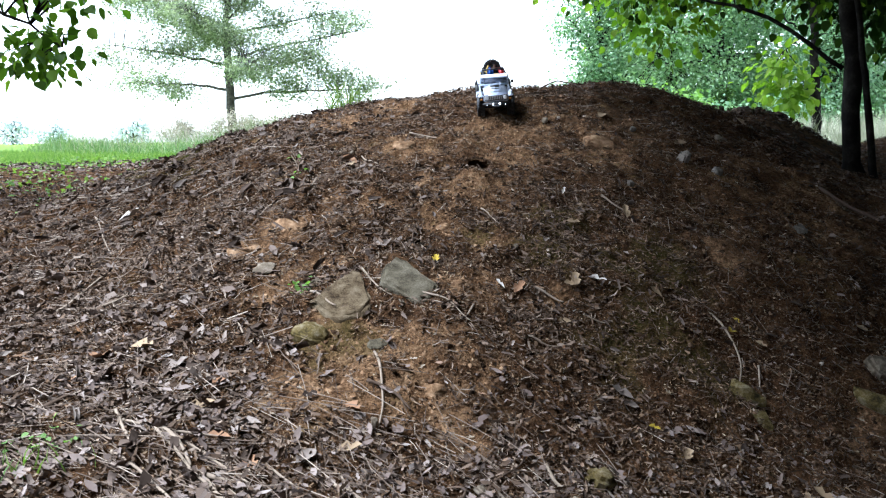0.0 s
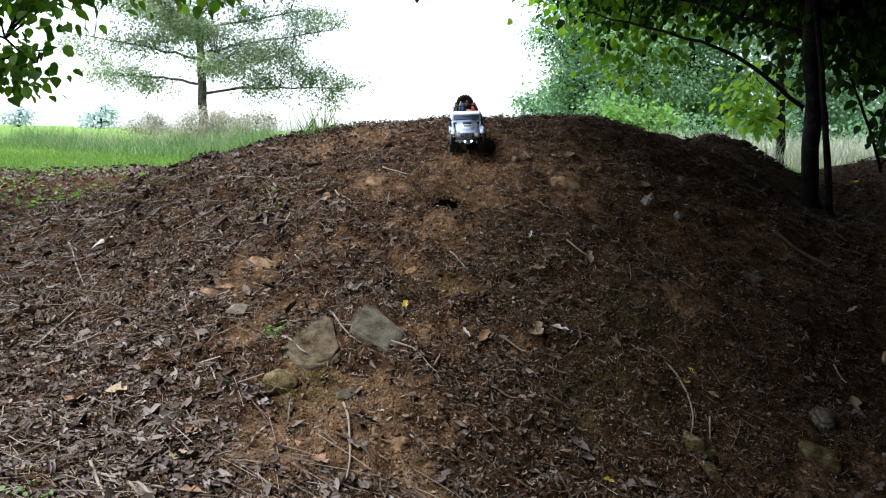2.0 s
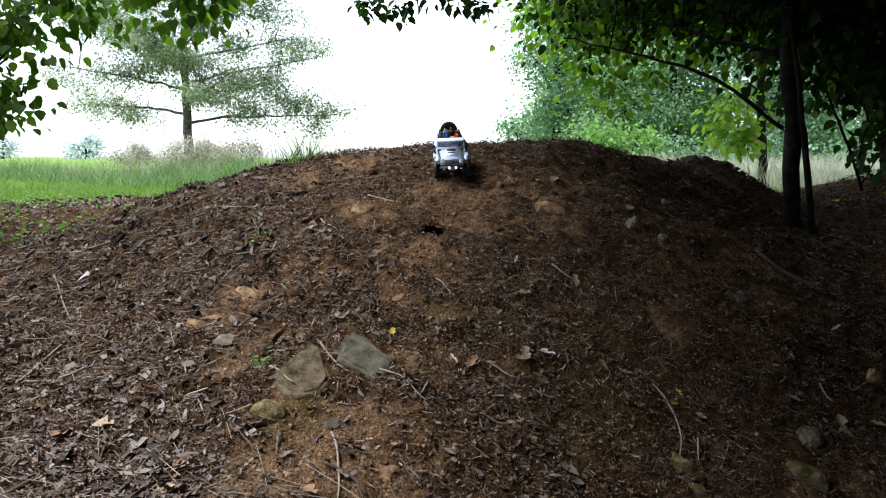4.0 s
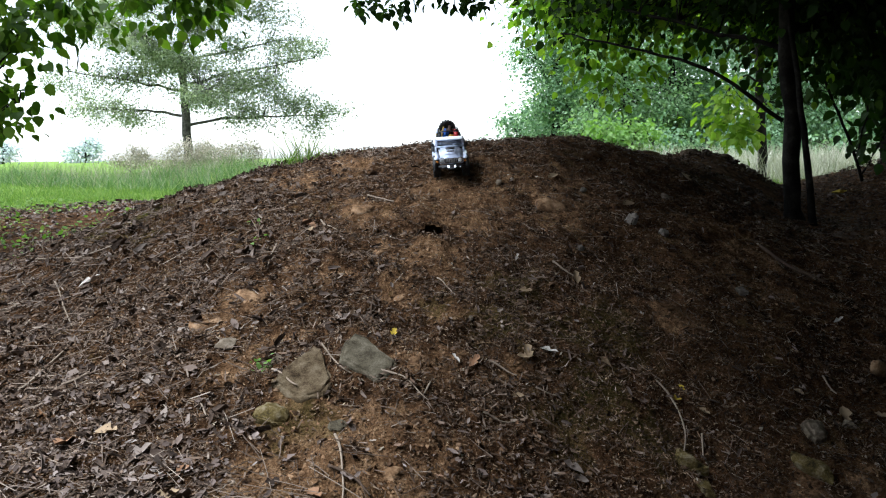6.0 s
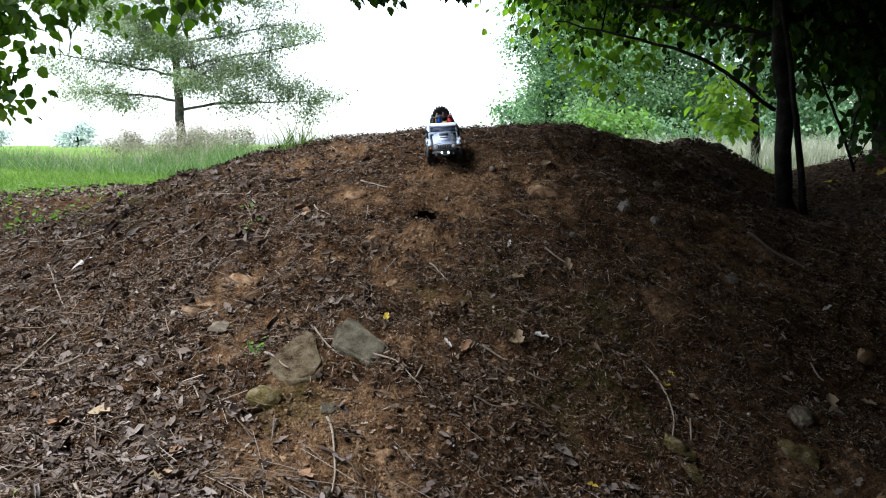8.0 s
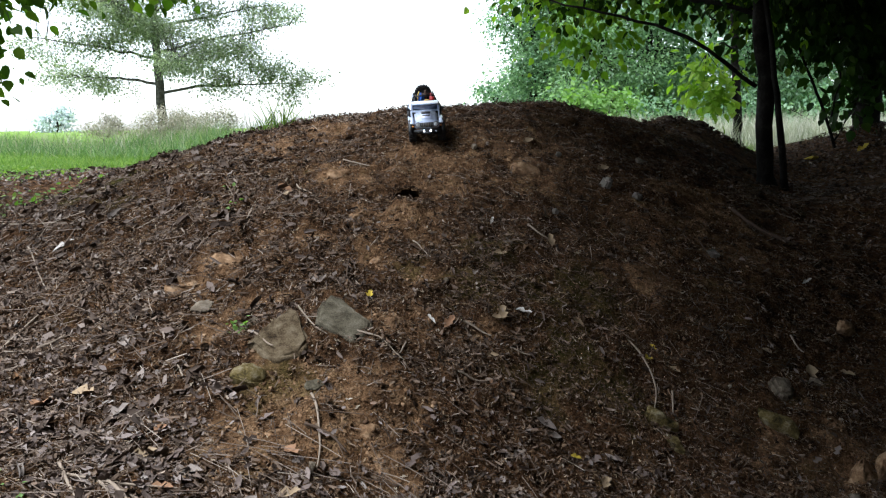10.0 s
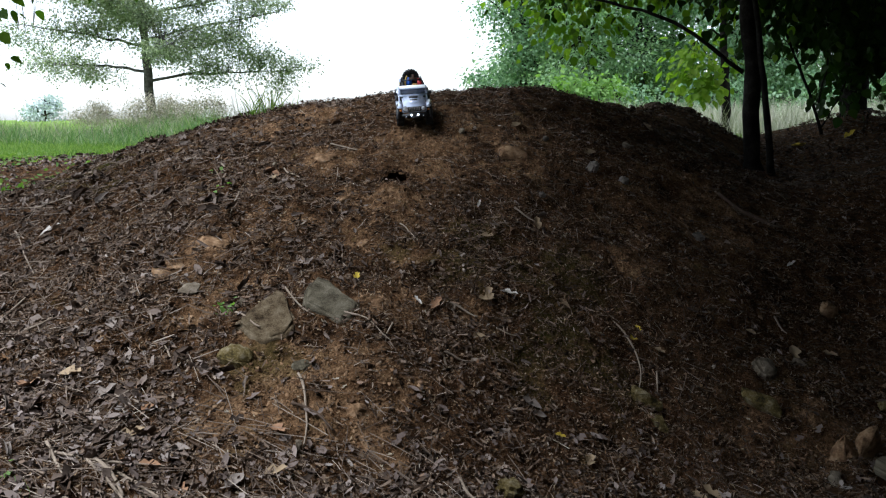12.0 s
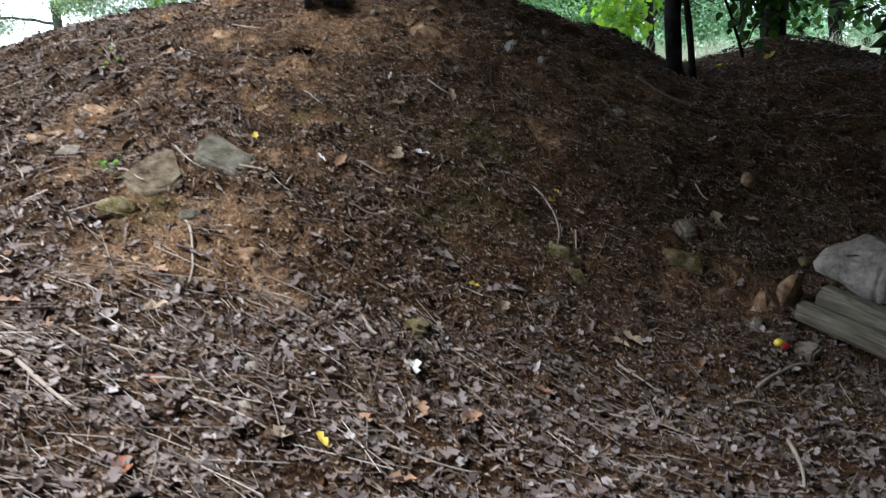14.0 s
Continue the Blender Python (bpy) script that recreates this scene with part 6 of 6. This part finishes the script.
# the lone oak out in the field
OX, OY = -6.8, 27.0
oak_limbs, oak_lobes = [], []
for k in range(27):
    z0 = 2.5 + 0.25 * k
    a = k * 2.399 + 0.25
    width = np.interp(z0, [2.4, 3.4, 4.4, 6.2, 8.0, 9.2], [4.5, 4.4, 3.6, 3.7, 2.6, 1.2])
    reach = width * (0.86 + 0.14 * math.sin(k * 1.7)) * (1 + 0.10 * math.cos(a))
    ex, ey = OX + reach * math.cos(a), OY + 0.8 * reach * math.sin(a)
    rise = 0.1 + 0.075 * k
    oak_limbs.append(([(OX, OY, z0 - 0.2), (OX + 0.35 * (ex - OX), OY + 0.35 * (ey - OY), z0 + 0.2 * rise), (OX + 0.7 * (ex - OX), OY + 0.7 * (ey - OY), z0 + 0.65 * rise), (ex, ey, z0 + rise)], 0.052 - 0.0013 * k, 0.010))
    for f in (0.35, 0.52, 0.7, 0.86, 1.0):
        oak_lobes.append((OX + f * (ex - OX) + 0.3 * math.sin(7 * k + 9 * f), OY + f * (ey - OY), z0 + rise * f * f + 0.28 * math.sin(3 * k + 5 * f), 0.55, 0.55, 0.34, 13))
for k in range(50):
    a, z = 2.399 * k, 2.9 + 5.8 * ((k * 0.618) % 1.0)
    d = np.interp(z, [2.4, 3.4, 4.4, 6.2, 8.0, 9.2], [4.0, 4.0, 3.4, 3.6, 2.5, 1.2]) * (0.55 + 0.45 * ((k * 0.755) % 1.0))
    oak_lobes.append((OX + d * math.cos(a), OY + 0.8 * d * math.sin(a), z, 0.6, 0.5, 0.34, 12))
oak_lobes += [(OX - 1.2, OY - 0.6, 3.6, 0.8, 0.6, 0.35, 16), (OX - 2.2, OY - 0.4, 4.0, 0.8, 0.6, 0.35, 16), (OX + 1.6, OY - 0.6, 4.6, 0.8, 0.6, 0.4, 16), (OX + 3.0, OY, 5.6, 0.8, 0.6, 0.4, 18), (OX + 3.2, OY, 4.6, 0.6, 0.6, 0.4, 14), (OX - 3.0, OY, 5.2, 0.8, 0.6, 0.4, 18), (OX, OY - 0.4, 9.2, 1.2, 1.2, 0.6, 30), (OX + 4.5, OY, 2.75, 0.7, 0.5, 0.2, 16), (OX + 3.6, OY, 2.9, 0.7, 0.6, 0.22, 14), (OX - 3.4, OY, 2.8, 0.7, 0.6, 0.22, 14), (OX + 1.9, OY - 1, 2.3, 0.9, 0.6, 0.25, 16), (OX - 2.2, OY - 1, 2.5, 0.9, 0.6, 0.22, 14)]
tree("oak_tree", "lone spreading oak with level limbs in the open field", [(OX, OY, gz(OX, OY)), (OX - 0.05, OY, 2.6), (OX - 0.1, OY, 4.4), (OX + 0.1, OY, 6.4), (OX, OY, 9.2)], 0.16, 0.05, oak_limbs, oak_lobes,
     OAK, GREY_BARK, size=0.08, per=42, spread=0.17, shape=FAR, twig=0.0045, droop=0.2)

# the wood across the meadow
WOOD_TREES = [(5.8, 32, 9.5, 1.5), (8.0, 30, 8.5, 2.2), (10.6, 33, 10, 2.5), (13.2, 29, 8.5, 2.3), (15.6, 33, 10, 2.6), (18.2, 29.5, 9, 2.4), (21.2, 34, 10, 2.9), (8.3, 40, 12, 3.0), (14, 42, 12, 3.0), (20, 42, 12, 3.2), (25.5, 36, 10, 3.0), (11, 46, 12, 3.2), (17, 47, 12, 3.2), (24, 45, 12, 3.4)]
for k, (x, y, h, w) in enumerate(WOOD_TREES):
    b = gz(x, y)
    lobes = []
    for j in range(11):
        z = b + h * (0.12 + 0.082 * j)
        rr = w * (0.55 + 0.5 * math.sin(math.pi * (0.15 + 0.075 * j)))
        a = j * 2.4 + k
        lobes.append((x + 0.45 * rr * math.cos(a), y - 0.4 + 0.45 * rr * math.sin(a), z, rr * 0.62, rr * 0.55, h * 0.075, 21))
    tree("woodland_tree", "mid-green broadleaf tree at the wood's edge, leaves paled for haze", [(x, y, b), (x + 0.1, y, b + h * 0.3), (x - 0.1, y, b + h * 0.6), (x, y, b + h)], 0.2, 0.05,
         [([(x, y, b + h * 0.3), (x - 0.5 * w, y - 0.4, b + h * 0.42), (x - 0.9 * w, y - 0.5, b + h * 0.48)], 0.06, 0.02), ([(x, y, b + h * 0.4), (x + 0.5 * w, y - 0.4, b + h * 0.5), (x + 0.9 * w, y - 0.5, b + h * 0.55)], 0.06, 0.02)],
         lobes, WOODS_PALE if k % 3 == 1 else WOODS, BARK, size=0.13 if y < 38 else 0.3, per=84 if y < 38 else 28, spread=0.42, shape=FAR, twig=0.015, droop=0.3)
for x, y, w, h in ((4.7, 20.0, 0.8, 0.55), (5.6, 20.4, 0.7, 0.42), (7.2, 24.0, 1.2, 0.6), (10.0, 25.5, 1.4, 0.7), (13.5, 25.0, 1.4, 0.6), (17.0, 26.0, 1.5, 0.8), (12.0, 27.0, 1.5, 0.7), (15.2, 27.5, 1.6, 0.8), (19.5, 28.0, 1.6, 0.8), (22.5, 30.0, 1.8, 0.9)):
    b = gz(x, y)
    tree("bush", "bright yellow-green bush at the wood's edge", [(x, y, b), (x, y, b + 0.4), (x + 0.1, y, b + 0.9)], 0.04, 0.015, [([(x, y, b + 0.3), (x - 0.5 * w, y, b + 0.7), (x - 0.8 * w, y, b + 0.8)], 0.02, 0.008), ([(x, y, b + 0.3), (x + 0.5 * w, y, b + 0.7), (x + 0.8 * w, y, b + 0.8)], 0.02, 0.008)],
         [(x, y, b + 0.75, w, 0.7, h, 22), (x + 0.4 * w, y, b + 0.95, 0.5 * w, 0.5, h * 0.6, 10)], YOUNG if x < 6 else WOODS, size=0.16, per=18, spread=0.2, shape=FAR, twig=0.008, category="bush")
x, y = 8.3, 25.0
tree("bush", "dark narrow evergreen bush before the wood", [(x, y, gz(x, y)), (x, y, gz(x, y) + 0.9), (x, y, gz(x, y) + 1.7)], 0.04, 0.015, [([(x, y, gz(x, y) + 0.4), (x + 0.1, y, gz(x, y) + 0.7), (x + 0.2, y, gz(x, y) + 0.8)], 0.02, 0.008)],
     [(x, y, gz(x, y) + 0.5, 0.3, 0.3, 0.5, 20), (x, y, gz(x, y) + 1.2, 0.2, 0.2, 0.45, 16)], LEAF, size=0.13, per=22, spread=0.1, shape=FAR, twig=0.008, category="bush")
for k in range(16):
    x, y = 4.6 + 1.5 * k, 34.5 + 1.2 * math.sin(2.3 * k)
    b, w = gz(x, y), 1.3
    tree("bush", "shaded green undergrowth below the woodland trees", [(x, y, b), (x, y, b + 0.6), (x + 0.1, y, b + 1.4)], 0.04, 0.015, [([(x, y, b + 0.3), (x - 0.5, y, b + 0.9), (x - 0.9, y, b + 1.2)], 0.02, 0.008)],
         [(x, y, b + 0.7, w, 0.8, 0.7, 40), (x + 0.3, y, b + 1.5, w * 0.9, 0.7, 0.7, 30)], WOODS, size=0.2, per=22, spread=0.25, shape=FAR, twig=0.008, category="bush")
for x, y, w, h in ((-6.1, 22.5, 1.1, 0.34), (-4.9, 21.5, 0.8, 0.28), (-3.9, 20.0, 0.7, 0.26), (-7.4, 23.0, 0.6, 0.2), (-5.5, 22.0, 0.8, 0.4)):
    b = gz(x, y)
    tree("brush", "pale dry brush standing in the uncut grass", [(x, y, b), (x, y, b + 0.3), (x + 0.1, y, b + 0.7)], 0.02, 0.008, [([(x, y, b + 0.2), (x - 0.5 * w, y, b + 0.5), (x - 0.8 * w, y, b + 0.65)], 0.01, 0.005), ([(x, y, b + 0.2), (x + 0.5 * w, y, b + 0.5), (x + 0.8 * w, y, b + 0.65)], 0.01, 0.005)],
         [(x, y, b + 0.5, w, 0.5, h, 46), (x + 0.3 * w, y, b + 0.75, 0.4 * w, 0.4, h * 0.8, 12)], BRUSHY, PALE_BARK, size=0.045, per=60, spread=0.11, shape=FAR, twig=0.006, droop=0.0, category="bush")
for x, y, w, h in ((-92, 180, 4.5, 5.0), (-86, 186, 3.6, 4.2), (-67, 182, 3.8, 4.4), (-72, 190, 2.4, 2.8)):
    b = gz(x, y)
    tree("distant_tree", "distant tree across the fields, leaves paled for haze", [(x, y, b), (x, y, b + h * 0.5), (x, y, b + h)], 0.3, 0.1, [([(x, y, b + 1), (x - w * 0.5, y, b + h * 0.6), (x - w * 0.7, y, b + h * 0.7)], 0.1, 0.05)],
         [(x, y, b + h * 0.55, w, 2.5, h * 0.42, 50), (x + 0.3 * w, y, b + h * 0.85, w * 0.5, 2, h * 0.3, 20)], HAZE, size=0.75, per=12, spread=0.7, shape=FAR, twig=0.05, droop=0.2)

# ---------------------------------------------------------------- grass
STALK = [(-0.5, 0, 0), (0.5, 0, 0), (-0.34, 0.55, 0.08), (0.34, 0.55, 0.08), (0, 1.0, 0.36)]
STALK_F = [(0, 1, 3), (0, 3, 2), (2, 3, 4)]


def blades(x, y, height, width, lean=0.25):
    n = len(x)
    tip = np.stack([rng.normal(size=n) * lean, rng.normal(size=n) * lean, np.ones(n)], 1)
    a = rng.uniform(0, 2 * np.pi, n)
    up = np.stack([np.cos(a), np.sin(a), np.zeros(n)], 1)
    p = np.stack([x, y, ground_z(x, y) - 0.01], 1)
    return strew(STALK, STALK_F, p, frames(tip, up), np.stack([width, height, height], 1))


def spread_over(n, x0, x1, y0, y1, keep=None):
    return land(n, x0, x1, y0, y1, keep or (lambda x, y: np.ones_like(x)))


x, y = spread_over(42000, -9, 0.5, 6.4, 16, lambda x, y: field(x, y) * np.clip(9 / np.maximum(y, 1), 0, 1) ** 1.5)
stuff("short_grass", *blades(x, y, rng.uniform(0.03, 0.10, len(x)), rng.uniform(0.004, 0.008, len(x)), 0.4), BLADE, "short mown green grass of the field", "grass")
tall = lambda x, y: (vnoise(x, y, 1.8, 51) * 0.5 + 0.6) * smooth(y + 0.9 * x, 8.0, 10.5)
x, y = spread_over(30000, -8.5, 1.5, 10.5, 18, tall)
stuff("tall_grass", *blades(x, y, rng.uniform(0.12, 0.46, len(x)) * (0.7 + 0.7 * np.clip(vnoise(x, y, 0.9, 52), -0.5, 1)) * (1 + 0.35 * smooth(x, -5.0, -2.5)), rng.uniform(0.005, 0.013, len(x)), 0.6), RANK, "tall uncut green grass behind the mound", "grass")
x, y = spread_over(2400, -8.0, 1.5, 12.5, 20, tall)
stuff("seeding_grass", *blades(x, y, rng.uniform(0.25, 0.6, len(x)), rng.uniform(0.003, 0.007, len(x)), 0.2), BRUSHY, "pale seeding grass stalks standing above the green", "grass")
x, y = spread_over(22000, 2.5, 18, 11.5, 26, lambda x, y: np.clip(14 / y, 0, 1) ** 1.5 * field(x, y))
stuff("dry_meadow", *blades(x, y, rng.uniform(0.3, 0.72, len(x)), rng.uniform(0.005, 0.012, len(x)), 0.35), HAY, "pale dry meadow grass under the trees' edge", "grass")


def tuft(name, label, x, y, n, h, w, mat, spread):
    px, py = x + rng.normal(size=n) * spread, y + rng.normal(size=n) * spread
    v, f = blades(px, py, h * rng.uniform(0.5, 1.1, n), np.full(n, w), 0.4)
    return tagged(put(name, poly_mesh(name, v, f), mat), label, "grass", kind="stuff")


tuft("grass_tuft", "tall green grass tuft on the crest of the mound", -0.77, 5.62, 30, 0.34, 0.0085, BLADE, 0.05)
tuft("grass_tuft", "tall green grass tuft on the crest of the mound", -0.64, 5.64, 22, 0.28, 0.008, BLADE, 0.045)
tuft("grass_tuft", "small green grass tuft on the crest of the mound", -0.48, 5.7, 7, 0.24, 0.006, BLADE, 0.04)
tuft("grass_tuft", "dry stalks standing on the crest of the mound", -0.98, 5.9, 8, 0.30, 0.005, HAY, 0.06)
tuft("grass_tuft", "few thin stalks on the crest of the mound", -0.25, 6.0, 6, 0.12, 0.005, HAY, 0.1)
tuft("grass_tuft", "few thin stalks on the crest of the mound", 0.1, 6.0, 6, 0.10, 0.005, BLADE, 0.1)
tuft("grass_tuft", "green grass tuft in the litter", -1.05, 1.75, 22, 0.10, 0.006, BLADE, 0.06)


def seedling(x, y, n, s, label):
    k = n * 3
    c = np.stack([x + rng.normal(size=k) * s, y + rng.normal(size=k) * s, np.zeros(k)], 1)
    c[:, 2] = ground_z(c[:, 0], c[:, 1]) + rng.uniform(0.005, 0.04, k)
    tip = rng.normal(size=(k, 3)) * np.array([1, 1, 0.4])
    v, f = strew(BROAD, BROAD_F, c, frames(tip, np.array([[0, 0, 1.0]]) + rng.normal(size=(k, 3)) * 0.3), rng.uniform(0.014, 0.028, k))
    return tagged(put("seedling", poly_mesh("seedling", v, f), YOUNG if n < 9 else BLADE), label, "plant", kind="stuff")


x, y = spread_over(1300, -6.5, -1.7, 5.6, 9.6, lambda x, y: smooth(vnoise(x, y, 0.5, 61), -0.25, 0.5) * smooth(y - 0.8 * x, 7.2, 8.6))
c = np.stack([x, y, ground_z(x, y) + rng.uniform(0.01, 0.07, len(x))], 1)
w = strew(BROAD, BROAD_F, c, frames(rng.normal(size=(len(x), 3)) * np.array([1, 1, 0.5]), np.array([[0, 0, 1.0]]) + rng.normal(size=(len(x), 3)) * 0.3), rng.uniform(0.02, 0.055, len(x)))
stuff("ground_weeds", *w, BLADE, "low green weeds growing through litter beside the field", "weeds")
seedling(-0.57, 2.93, 6, 0.022, "bright green seedling beside a flat slab")
for x, y, n, s in ((-0.82, 4.26, 2, 0.02), (-0.75, 4.0, 2, 0.02), (-1.1, 1.95, 8, 0.05), (-2.5, 6.4, 14, 0.2), (-2.9, 6.8, 16, 0.25), (-2.2, 5.7, 10, 0.14), (-2.4, 4.9, 6, 0.1), (-3.3, 7.0, 16, 0.25), (-2.0, 5.3, 6, 0.08)):
    seedling(x, y, n, s, "small green seedlings growing through the litter")
